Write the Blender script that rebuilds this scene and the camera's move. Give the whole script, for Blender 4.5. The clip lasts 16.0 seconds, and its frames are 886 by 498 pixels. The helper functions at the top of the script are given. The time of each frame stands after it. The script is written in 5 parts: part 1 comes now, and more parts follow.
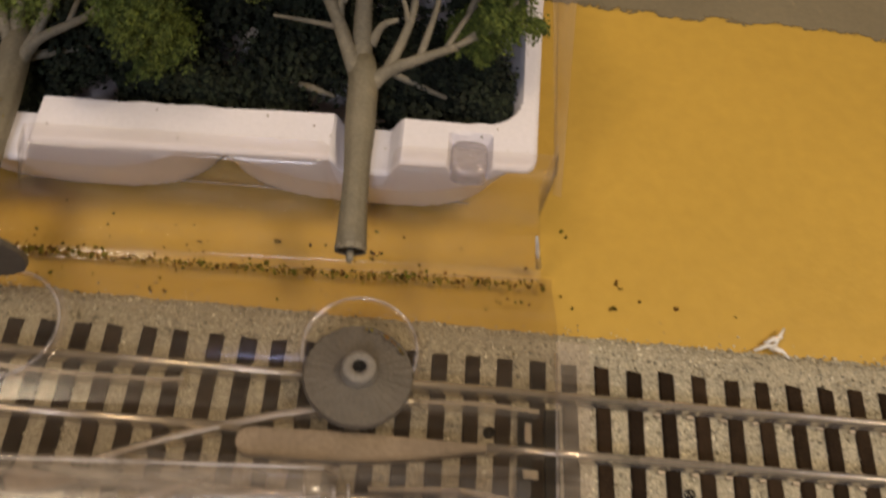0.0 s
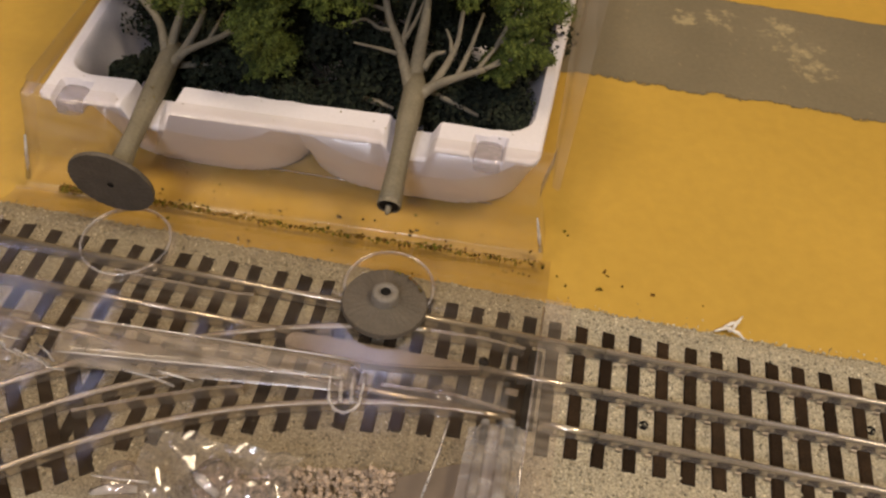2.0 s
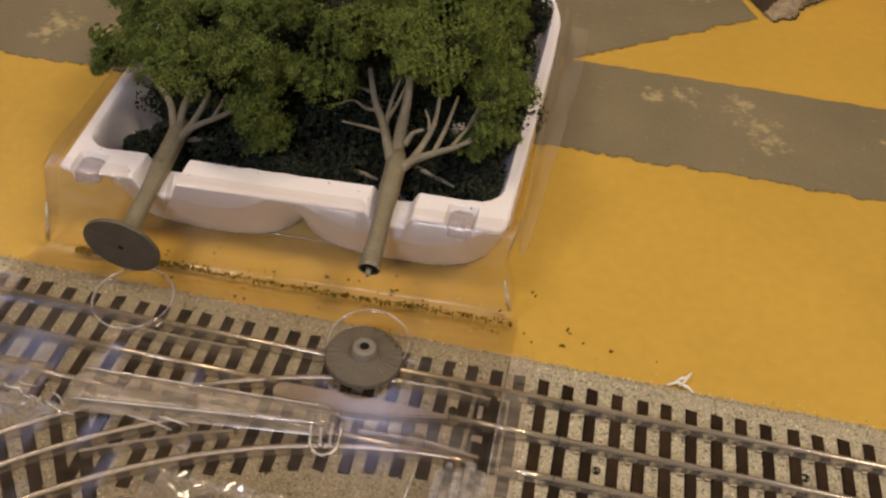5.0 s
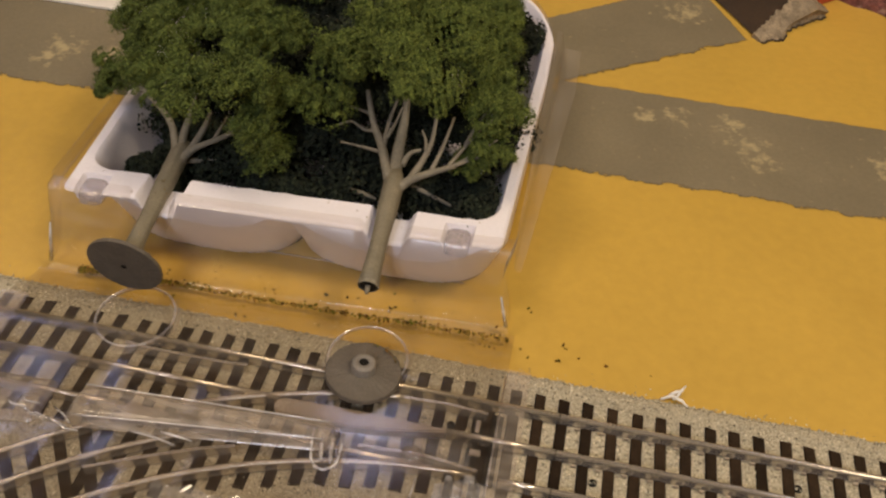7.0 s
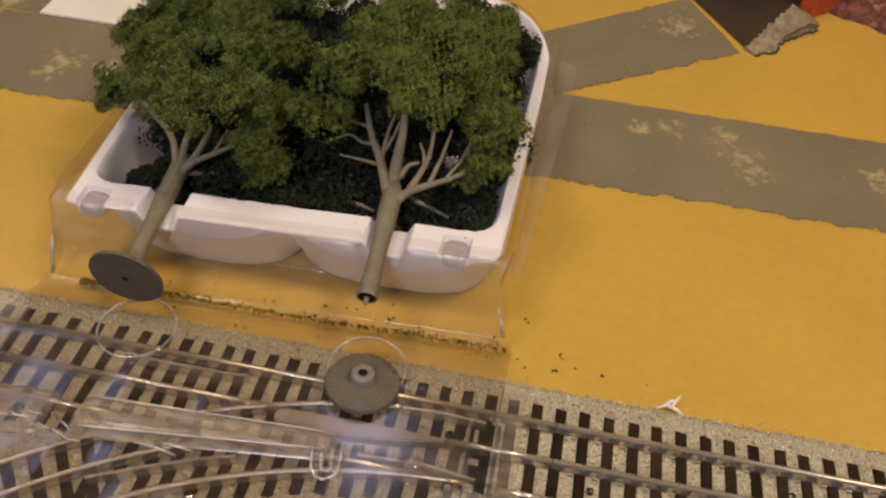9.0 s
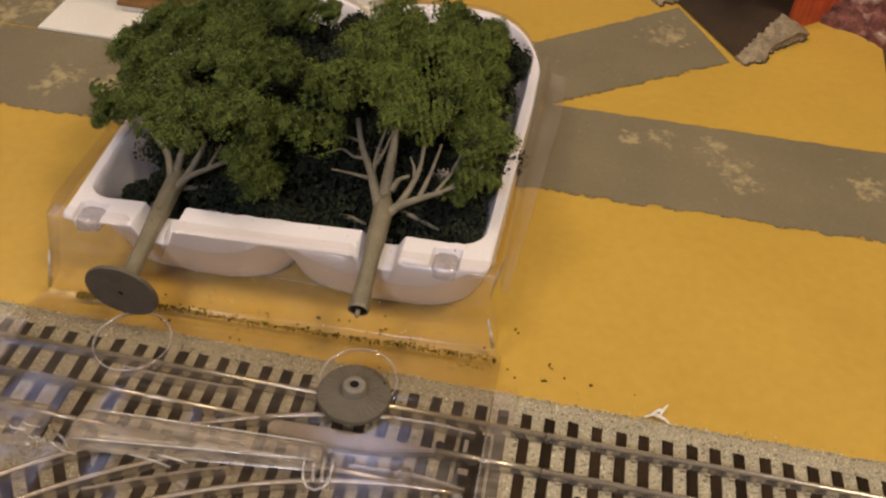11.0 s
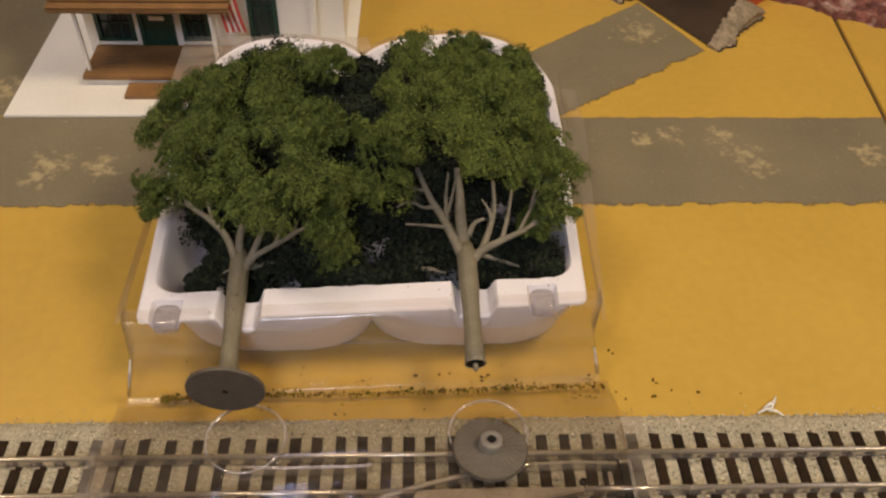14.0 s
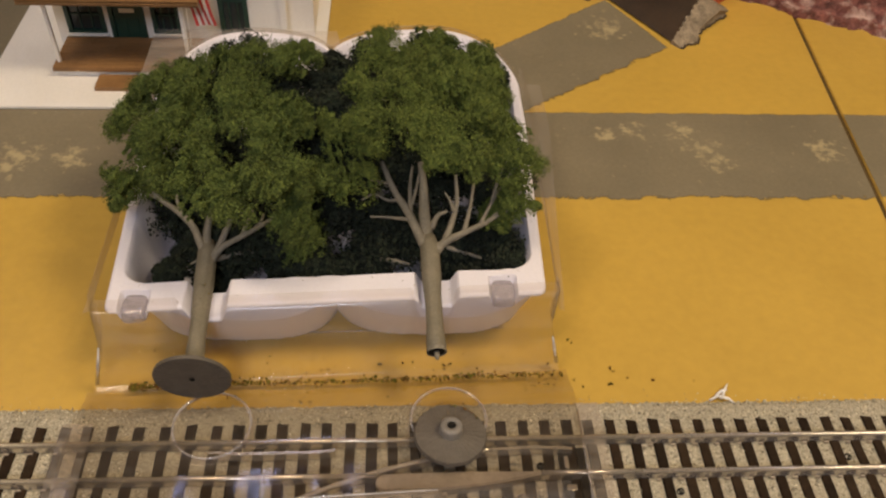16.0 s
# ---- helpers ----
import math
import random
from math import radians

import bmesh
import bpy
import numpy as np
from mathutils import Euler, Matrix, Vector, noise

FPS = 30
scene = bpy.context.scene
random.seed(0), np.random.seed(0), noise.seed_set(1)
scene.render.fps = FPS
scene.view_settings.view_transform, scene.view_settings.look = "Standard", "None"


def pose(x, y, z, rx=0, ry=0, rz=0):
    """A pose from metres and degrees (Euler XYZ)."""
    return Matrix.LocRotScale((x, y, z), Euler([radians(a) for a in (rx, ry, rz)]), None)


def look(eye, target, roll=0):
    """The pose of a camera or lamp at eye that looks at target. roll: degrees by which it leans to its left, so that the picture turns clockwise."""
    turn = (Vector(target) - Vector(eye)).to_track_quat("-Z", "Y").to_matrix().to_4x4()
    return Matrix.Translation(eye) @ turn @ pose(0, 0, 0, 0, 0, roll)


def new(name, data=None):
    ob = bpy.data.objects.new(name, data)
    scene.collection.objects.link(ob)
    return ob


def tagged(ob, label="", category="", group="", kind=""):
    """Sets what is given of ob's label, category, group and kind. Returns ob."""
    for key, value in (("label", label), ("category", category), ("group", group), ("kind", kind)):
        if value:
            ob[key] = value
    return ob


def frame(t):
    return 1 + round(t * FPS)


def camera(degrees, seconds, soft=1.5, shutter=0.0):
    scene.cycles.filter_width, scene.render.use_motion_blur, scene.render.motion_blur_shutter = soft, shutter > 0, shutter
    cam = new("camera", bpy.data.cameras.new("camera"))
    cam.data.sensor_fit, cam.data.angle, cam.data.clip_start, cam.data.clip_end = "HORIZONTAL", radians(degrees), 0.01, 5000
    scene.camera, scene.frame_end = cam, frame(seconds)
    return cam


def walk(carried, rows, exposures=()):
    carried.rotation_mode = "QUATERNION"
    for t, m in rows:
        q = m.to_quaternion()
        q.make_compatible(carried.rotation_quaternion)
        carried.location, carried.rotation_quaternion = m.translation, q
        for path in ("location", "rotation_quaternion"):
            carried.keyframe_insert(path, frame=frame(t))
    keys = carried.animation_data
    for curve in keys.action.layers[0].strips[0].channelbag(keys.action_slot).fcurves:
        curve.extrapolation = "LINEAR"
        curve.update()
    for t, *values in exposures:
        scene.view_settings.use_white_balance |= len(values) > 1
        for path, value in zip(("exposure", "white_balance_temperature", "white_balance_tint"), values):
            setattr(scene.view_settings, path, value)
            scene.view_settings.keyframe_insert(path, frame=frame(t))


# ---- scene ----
cam = camera(54.0, 16.0, soft=2.3, shutter=0.4)
# seconds, eye in metres, yaw, pitch and roll in degrees
PATH = [
    (0, (-0.05521, -0.09075, 0.24819), -6.556, -60.217, 11.161),
    (0.5, (-0.02763, -0.14866, 0.24895), -0.119, -54.691, 7.559),
    (1, (-0.00870, -0.17611, 0.26292), 3.325, -51.464, 6.790),
    (1.5, (-0.01671, -0.18045, 0.26951), 5.909, -50.799, 4.973),
    (2, (-0.01954, -0.18462, 0.27143), 7.016, -50.139, 4.950),
    (2.5, (-0.01659, -0.18941, 0.28141), 8.195, -49.308, 4.396),
    (3, (-0.01063, -0.19401, 0.28427), 9.079, -48.864, 4.066),
    (3.5, (-0.00295, -0.19640, 0.29030), 9.416, -47.925, 3.903),
    (4, (-0.00424, -0.20008, 0.29469), 9.101, -47.508, 4.110),
    (6.5, (0.00293, -0.20421, 0.30541), 8.470, -45.569, 4.014),
    (7, (-0.00200, -0.20818, 0.30533), 8.360, -45.379, 4.084),
    (7.5, (-0.00553, -0.21104, 0.30612), 8.094, -45.202, 4.362),
    (8, (0.00200, -0.20764, 0.30458), 8.367, -44.952, 4.155),
    (8.5, (0.00609, -0.20723, 0.30701), 8.127, -44.552, 4.146),
    (9, (-0.00240, -0.21145, 0.30880), 8.057, -44.648, 4.162),
    (11.5, (0.00352, -0.21212, 0.31765), 8.235, -44.392, 3.514),
    (12, (0.00333, -0.21876, 0.31903), 7.983, -44.213, 3.568),
    (12.5, (-0.02132, -0.21867, 0.32754), 8.015, -43.905, 2.786),
    (13, (-0.06347, -0.21544, 0.33242), 5.479, -44.040, -0.149),
    (13.5, (-0.08926, -0.21128, 0.31585), -0.536, -44.111, 0.631),
    (14, (-0.09341, -0.20149, 0.32691), -2.747, -44.405, 1.662),
    (14.5, (-0.09081, -0.20449, 0.32929), -3.277, -44.662, 1.825),
    (15, (-0.08527, -0.20698, 0.33342), -4.131, -44.850, 2.197),
    (15.5, (-0.08883, -0.20890, 0.33531), -4.727, -44.808, 2.882),
    (16, (-0.08740, -0.20918, 0.33480), -4.897, -44.907, 3.369),
]


def aim(eye, yaw, pitch, roll):
    y, p = radians(yaw), radians(pitch)
    ahead = Vector((-math.sin(y) * math.cos(p), math.cos(y) * math.cos(p), math.sin(p)))
    return look(eye, Vector(eye) + ahead, roll)


walk(cam, [(t, aim(eye, yaw, pitch, roll)) for t, eye, yaw, pitch, roll in PATH],
     exposures=[(0.0, -0.28), (0.5, -0.14), (1.0, -0.10), (4.0, -0.09), (16.0, -0.06)])

# ---- light: two warm lamps overhead, an added cool fill behind, two cool lamps beyond the trees ----
world = bpy.data.worlds.new("room_air")
scene.world = world
world.use_nodes = True
world.node_tree.nodes["Background"].inputs[0].default_value = (1.0, 0.86, 0.72, 1)
world.node_tree.nodes["Background"].inputs[1].default_value = 0.03


def area_lamp(name, place, target, size, watts, colour):
    data = bpy.data.lights.new(name, "AREA")
    data.shape, data.size, data.energy, data.color = "DISK", size, watts, colour
    ob = new(name, data)
    ob.matrix_world = look(place, target)
    return ob


LAMPS = [
    ("ceiling_lamp", (0.70, -0.04, 1.38), 0.45, 13.8, (1.0, 0.80, 0.55)),
    ("ceiling_lamp", (-0.72, -0.10, 1.38), 0.45, 7.5, (1.0, 0.80, 0.56)),
    # cool fill added to brighten faces towards the eye; its fixture is invented
    ("ceiling_lamp", (-0.20, -1.30, 1.38), 0.45, 12.3, (0.84, 0.86, 1.0)),
    ("led_lamp", (-0.30, 0.83, 1.38), 0.20, 0.45, (0.60, 0.64, 1.0)),
    ("led_lamp", (-1.20, 0.80, 1.38), 0.55, 0.9, (0.60, 0.64, 1.0)),
]
for lamp_name, place, size, watts, colour in LAMPS:
    area_lamp("light", place, (-0.1, 0.1, 0.0), size, watts, colour)


# ---- materials ----
def material(name, base, rough=0.6, metal=0.0, coarse=(30, 0.12), fine=(600, 0.12), bump=(600, 0.2, 0.0006), tint=None, coat=0.0):
    m = bpy.data.materials.new(name)
    m.use_nodes = True
    nodes, links = m.node_tree.nodes, m.node_tree.links
    bsdf = nodes["Principled BSDF"]
    place = nodes.new("ShaderNodeNewGeometry").outputs["Position"]
    colour = None
    for n, (scale, amount) in enumerate((coarse, fine)):
        tex = nodes.new("ShaderNodeTexNoise")
        tex.inputs["Scale"].default_value, tex.inputs["Detail"].default_value = scale, 4
        links.new(place, tex.inputs["Vector"])
        ramp = nodes.new("ShaderNodeMapRange")
        ramp.inputs[1].default_value, ramp.inputs[2].default_value = 0.3, 0.7
        ramp.inputs[3].default_value, ramp.inputs[4].default_value = 1 - amount, 1 + amount
        links.new(tex.outputs[0], ramp.inputs[0])
        mix = nodes.new("ShaderNodeMix")
        mix.data_type, mix.blend_type = "RGBA", "MULTIPLY"
        mix.inputs[0].default_value = 1
        if colour is None:
            mix.inputs[6].default_value = (*base, 1)
        else:
            links.new(colour, mix.inputs[6])
        links.new(ramp.outputs[0], mix.inputs[7])
        colour = mix.outputs[2]
    if tint:
        tcol, tscale, low, high = tint
        tex = nodes.new("ShaderNodeTexNoise")
        tex.inputs["Scale"].default_value, tex.inputs["Detail"].default_value = tscale, 6
        links.new(place, tex.inputs["Vector"])
        ramp = nodes.new("ShaderNodeMapRange")
        ramp.inputs[1].default_value, ramp.inputs[2].default_value = low, high
        links.new(tex.outputs[0], ramp.inputs[0])
        mix = nodes.new("ShaderNodeMix")
        mix.data_type = "RGBA"
        links.new(ramp.outputs[0], mix.inputs[0])
        links.new(colour, mix.inputs[6])
        mix.inputs[7].default_value = (*tcol, 1)
        colour = mix.outputs[2]
    links.new(colour, bsdf.inputs["Base Color"])
    bsdf.inputs["Roughness"].default_value, bsdf.inputs["Metallic"].default_value = rough, metal
    bsdf.inputs["Coat Weight"].default_value = coat
    if bump:
        tex = nodes.new("ShaderNodeTexNoise")
        tex.inputs["Scale"].default_value, tex.inputs["Detail"].default_value = bump[0], 5
        links.new(place, tex.inputs["Vector"])
        b = nodes.new("ShaderNodeBump")
        b.inputs["Strength"].default_value, b.inputs["Distance"].default_value = bump[1], bump[2]
        links.new(tex.outputs[0], b.inputs["Height"])
        links.new(b.outputs[0], bsdf.inputs["Normal"])
    return m


def vary(m, amount):
    """Lets alike pieces of this material differ a little from one another."""
    nodes, links = m.node_tree.nodes, m.node_tree.links
    bsdf = nodes["Principled BSDF"]
    old = bsdf.inputs["Base Color"].links[0].from_socket
    ramp = nodes.new("ShaderNodeMapRange")
    ramp.inputs[3].default_value, ramp.inputs[4].default_value = 1 - amount, 1 + amount
    links.new(nodes.new("ShaderNodeObjectInfo").outputs["Random"], ramp.inputs[0])
    mix = nodes.new("ShaderNodeMix")
    mix.data_type, mix.blend_type = "RGBA", "MULTIPLY"
    mix.inputs[0].default_value = 1
    links.new(old, mix.inputs[6])
    links.new(ramp.outputs[0], mix.inputs[7])
    links.new(mix.outputs[2], bsdf.inputs["Base Color"])
    return m


def vary_islands(m, amount, other=None):
    nodes, links = m.node_tree.nodes, m.node_tree.links
    bsdf = nodes["Principled BSDF"]
    old = bsdf.inputs["Base Color"].links[0].from_socket
    rnd = nodes.new("ShaderNodeNewGeometry").outputs["Random Per Island"]
    if other:
        pick = nodes.new("ShaderNodeMix")
        pick.data_type = "RGBA"
        links.new(rnd, pick.inputs[0])
        links.new(old, pick.inputs[6])
        pick.inputs[7].default_value = (*other, 1)
        old = pick.outputs[2]
    ramp = nodes.new("ShaderNodeMapRange")
    ramp.inputs[3].default_value, ramp.inputs[4].default_value = 1 - amount, 1 + amount
    wn = nodes.new("ShaderNodeTexWhiteNoise")
    wn.noise_dimensions = "1D"
    links.new(rnd, wn.inputs["W"])
    links.new(wn.outputs["Value"], ramp.inputs[0])
    mix = nodes.new("ShaderNodeMix")
    mix.data_type, mix.blend_type = "RGBA", "MULTIPLY"
    mix.inputs[0].default_value = 1
    links.new(old, mix.inputs[6])
    links.new(ramp.outputs[0], mix.inputs[7])
    links.new(mix.outputs[2], bsdf.inputs["Base Color"])
    return m


def clear_plastic(name, tint=(0.93, 0.90, 0.90), haze=0.05, gloss=1.0, rough=0.10, milk_colour=(0.85, 0.83, 0.82), grain=(45, 260, 120)):
    """Thin clear packaging film: sees through, with Fresnel gloss and a little haze."""
    m = bpy.data.materials.new(name)
    m.use_nodes = True
    nodes, links = m.node_tree.nodes, m.node_tree.links
    nodes.remove(nodes["Principled BSDF"])
    out = nodes["Material Output"]
    trans, milk, shine = nodes.new("ShaderNodeBsdfTransparent"), nodes.new("ShaderNodeBsdfDiffuse"), nodes.new("ShaderNodeBsdfGlossy")
    trans.inputs[0].default_value = (*tint, 1)
    milk.inputs[0].default_value = (*milk_colour, 1)
    shine.inputs["Roughness"].default_value = rough
    bump, tex = nodes.new("ShaderNodeBump"), nodes.new("ShaderNodeTexNoise")
    tex.inputs["Scale"].default_value = 35
    links.new(nodes.new("ShaderNodeNewGeometry").outputs["Position"], tex.inputs["Vector"])
    bump.inputs["Strength"].default_value, bump.inputs["Distance"].default_value = 0.10, 0.002
    links.new(tex.outputs[0], bump.inputs["Height"])
    links.new(bump.outputs[0], shine.inputs["Normal"])
    body, whole, fres, gain = nodes.new("ShaderNodeMixShader"), nodes.new("ShaderNodeMixShader"), nodes.new("ShaderNodeLayerWeight"), nodes.new("ShaderNodeMath")
    # scuffs and flow streaks along the sheet
    streak, scale, amount = nodes.new("ShaderNodeTexNoise"), nodes.new("ShaderNodeMapping"), nodes.new("ShaderNodeMapRange")
    scale.inputs["Scale"].default_value = grain
    scale.inputs["Rotation"].default_value = (0, 0, radians(-5))
    links.new(nodes.new("ShaderNodeNewGeometry").outputs["Position"], scale.inputs["Vector"])
    links.new(scale.outputs[0], streak.inputs["Vector"])
    streak.inputs["Scale"].default_value, streak.inputs["Detail"].default_value = 1.0, 4.0
    for key, value in (("From Min", 0.32), ("From Max", 0.70), ("To Min", haze * 0.35), ("To Max", min(0.95, haze * 1.75))):
        amount.inputs[key].default_value = value
    links.new(streak.outputs[0], amount.inputs["Value"])
    links.new(amount.outputs[0], body.inputs[0])
    links.new(trans.outputs[0], body.inputs[1])
    links.new(milk.outputs[0], body.inputs[2])
    steep = nodes.new("ShaderNodeMath")
    steep.operation = "POWER"
    steep.inputs[1].default_value = 5.0
    links.new(fres.outputs["Facing"], steep.inputs[0])
    gain.operation, gain.use_clamp = "MULTIPLY_ADD", True
    gain.inputs[1].default_value, gain.inputs[2].default_value = 0.85 * gloss, 0.055 * gloss
    links.new(steep.outputs[0], gain.inputs[0])
    links.new(gain.outputs[0], whole.inputs[0])
    links.new(body.outputs[0], whole.inputs[1])
    links.new(shine.outputs[0], whole.inputs[2])
    links.new(whole.outputs[0], out.inputs[0])
    return m


def spots(m, colour, centres, scale, low, high):
    """Worn patches of another colour round a few places, broken up by noise."""
    nodes, links = m.node_tree.nodes, m.node_tree.links
    bsdf = nodes["Principled BSDF"]
    old = bsdf.inputs["Base Color"].links[0].from_socket
    place = nodes.new("ShaderNodeNewGeometry").outputs["Position"]
    total = None
    for x, y, r in centres:
        dist = nodes.new("ShaderNodeVectorMath")
        dist.operation = "DISTANCE"
        dist.inputs[1].default_value = (x, y, 0)
        links.new(place, dist.inputs[0])
        near = nodes.new("ShaderNodeMapRange")
        near.inputs[1].default_value, near.inputs[2].default_value = 0, r
        near.inputs[3].default_value, near.inputs[4].default_value = 0.26, 0.0
        links.new(dist.outputs["Value"], near.inputs[0])
        if total is None:
            total = near.outputs[0]
        else:
            most = nodes.new("ShaderNodeMath")
            most.operation = "MAXIMUM"
            links.new(total, most.inputs[0])
            links.new(near.outputs[0], most.inputs[1])
            total = most.outputs[0]
    tex = nodes.new("ShaderNodeTexNoise")
    tex.inputs["Scale"].default_value, tex.inputs["Detail"].default_value, tex.inputs["Roughness"].default_value = scale, 6, 0.65
    links.new(place, tex.inputs["Vector"])
    add = nodes.new("ShaderNodeMath")
    links.new(tex.outputs[0], add.inputs[0])
    links.new(total, add.inputs[1])
    ramp = nodes.new("ShaderNodeMapRange")
    ramp.inputs[1].default_value, ramp.inputs[2].default_value = low, high
    links.new(add.outputs[0], ramp.inputs[0])
    mix = nodes.new("ShaderNodeMix")
    mix.data_type = "RGBA"
    links.new(ramp.outputs[0], mix.inputs[0])
    links.new(old, mix.inputs[6])
    mix.inputs[7].default_value = (*colour, 1)
    links.new(mix.outputs[2], bsdf.inputs["Base Color"])
    return m


YELLOW = material("mustard_paint", (0.54, 0.345, 0.062), 0.38, coarse=(9, 0.06), fine=(160, 0.04), bump=(260, 0.25, 0.0006), tint=((0.45, 0.275, 0.045), 14, 0.60, 0.95))
PATCHES = [(0.099, 0.232, 0.015), (0.109, 0.214, 0.020), (0.1135, 0.199, 0.016), (0.049, 0.229, 0.014), (0.069, 0.232, 0.014), (0.186, 0.214, 0.020), (0.0697, 0.3552, 0.026), (-0.307, 0.204, 0.022), (-0.277, 0.202, 0.020), (-0.31, 0.191, 0.016), (-0.38, 0.263, 0.03), (-0.36, 0.28, 0.025), (0.29, 0.205, 0.03)]


def road_paint(name, edges=()):
    """Worn grey paint; along each edge (a point and the way inwards) the brush left a frayed, thin border."""
    m = spots(material(name, (0.196, 0.164, 0.102), 0.6, coarse=(14, 0.12), fine=(420, 0.06), bump=(500, 0.3, 0.0005)), (0.41, 0.335, 0.185), PATCHES, 140, 0.63, 0.80)
    nodes, links = m.node_tree.nodes, m.node_tree.links
    place = nodes.new("ShaderNodeNewGeometry").outputs["Position"]
    cover = None
    for px, py, nx, ny, rag in edges:
        dot, off, mix, sharp = nodes.new("ShaderNodeVectorMath"), nodes.new("ShaderNodeMath"), nodes.new("ShaderNodeMath"), nodes.new("ShaderNodeMapRange")
        dot.operation = "DOT_PRODUCT"
        dot.inputs[1].default_value = (nx, ny, 0)
        links.new(place, dot.inputs[0])
        off.operation = "SUBTRACT"
        off.inputs[1].default_value = px * nx + py * ny
        links.new(dot.outputs["Value"], off.inputs[0])
        tex = nodes.new("ShaderNodeTexNoise")
        tex.inputs["Scale"].default_value, tex.inputs["Detail"].default_value, tex.inputs["Roughness"].default_value = 110, 6, 0.62
        links.new(place, tex.inputs["Vector"])
        mix.operation = "MULTIPLY_ADD"
        mix.inputs[1].default_value = rag
        links.new(tex.outputs[0], mix.inputs[0])
        links.new(off.outputs[0], mix.inputs[2])
        sharp.inputs[1].default_value, sharp.inputs[2].default_value = rag * 0.5 - 0.0006, rag * 0.5 + 0.0010
        links.new(mix.outputs[0], sharp.inputs[0])
        if cover is None:
            cover = sharp.outputs[0]
        else:
            least = nodes.new("ShaderNodeMath")
            least.operation = "MINIMUM"
            links.new(cover, least.inputs[0])
            links.new(sharp.outputs[0], least.inputs[1])
            cover = least.outputs[0]
    if cover is not None:
        links.new(cover, nodes["Principled BSDF"].inputs["Alpha"])
    return m


ROAD = road_paint("grey_road_paint")
ROAD_MAIN = road_paint("grey_main_road_paint", ((0, 0.1675, 0, 1, 0.016), (0, 0.2508, 0, -1, 0.004)))
ROAD_SIDE = road_paint("grey_side_road_paint", ((-0.012, 0.2435, -0.574, 0.819, 0.014), (-0.060, 0.290, 0.614, -0.789, 0.006), (0.113, 0.330, -0.904, -0.428, 0.003)))
BALLAST = material("grey_ballast", (0.46, 0.410, 0.300), 0.95, coarse=(40, 0.10), fine=(1500, 0.42), bump=(1300, 0.9, 0.0012))
GRAIN = vary_islands(material("ballast_grain", (0.65, 0.595, 0.450), 0.95, bump=None), 0.4, (0.25, 0.220, 0.155))
TIE = vary(material("dark_tie_wood", (0.026, 0.016, 0.009), 0.85, coarse=(200, 0.25), fine=(1500, 0.3), bump=(1200, 0.5, 0.0004)), 0.3)
STEEL = material("rail_steel", (0.72, 0.66, 0.56), 0.26, 0.78, coarse=(60, 0.12), fine=(900, 0.12), bump=(900, 0.15, 0.0002))
TARNISH = material("tarnished_brass", (0.40, 0.335, 0.255), 0.45, 0.35, coarse=(90, 0.2), fine=(900, 0.15), bump=(900, 0.2, 0.0002))
BLACK = material("black_plastic", (0.012, 0.011, 0.010), 0.5, bump=None)
WHITE = material("white_tray_foam", (0.80, 0.765, 0.815), 0.5, coarse=(25, 0.03), fine=(700, 0.03), bump=(500, 0.12, 0.0006))
STYRENE = material("white_styrene", (0.82, 0.79, 0.74), 0.45, coarse=(20, 0.04), fine=(600, 0.03), bump=(500, 0.1, 0.0004))
CLEAR = clear_plastic("clear_packaging", tint=(0.965, 0.945, 0.93), haze=0.05, rough=0.16)
CLEAR_BACK = clear_plastic("clear_packaging_back", tint=(0.93, 0.90, 0.87), haze=0.17, rough=0.2, milk_colour=(0.84, 0.79, 0.74), grain=(20, 60, 60))
CLEAR_FLANGE = clear_plastic("clear_packaging_flange", tint=(0.93, 0.90, 0.87), haze=0.08, rough=0.20, milk_colour=(0.80, 0.75, 0.68), grain=(120, 18, 60))
CLEAR_LID = clear_plastic("clear_packaging_lid", tint=(0.81, 0.78, 0.75), haze=0.022, rough=0.13, milk_colour=(0.70, 0.60, 0.48))
CLEAR_HINGE = clear_plastic("clear_packaging_hinge", tint=(0.85, 0.82, 0.775), haze=0.03, rough=0.14, milk_colour=(0.78, 0.70, 0.60))
CLEAR_CUP = clear_plastic("clear_packaging_cup", haze=0.05, gloss=1.1, rough=0.05)
CLEAR_EDGE = clear_plastic("clear_packaging_edge", haze=0.17, rough=0.2, milk_colour=(0.62, 0.54, 0.44))
CLEAR_BAND = clear_plastic("clear_packaging_band", gloss=0.6, haze=0.34, rough=0.16, milk_colour=(0.52, 0.45, 0.37))
# grey-lavender haze paints in the shaded hole under each rim lug
CLEAR_LUG = clear_plastic("clear_packaging_shaded_lug", haze=0.50, gloss=2.2, rough=0.10, milk_colour=(0.46, 0.42, 0.46))
# white haze on top of the gloss paints in glints along the folds
CLEAR_FOLD = clear_plastic("clear_packaging_glint_fold", haze=0.40, gloss=3.0, rough=0.08)
CLEAR_TORN = clear_plastic("clear_packaging_torn", tint=(0.93, 0.91, 0.90), haze=0.09, gloss=2.0, rough=0.12)
# nearly opaque white: paints the lamp glint on the shell's corners
CLEAR_GLINT = clear_plastic("painted_corner_glint", haze=0.9, gloss=4.0, rough=0.15, milk_colour=(0.95, 0.93, 0.90))
CLEAR_MILKY = clear_plastic("clear_packaging_ridge", haze=0.20, gloss=1.8)
TRUNK = material("moulded_olive_bark", (0.185, 0.160, 0.108), 0.65, coarse=(120, 0.12), fine=(900, 0.12), bump=(700, 0.4, 0.0006))
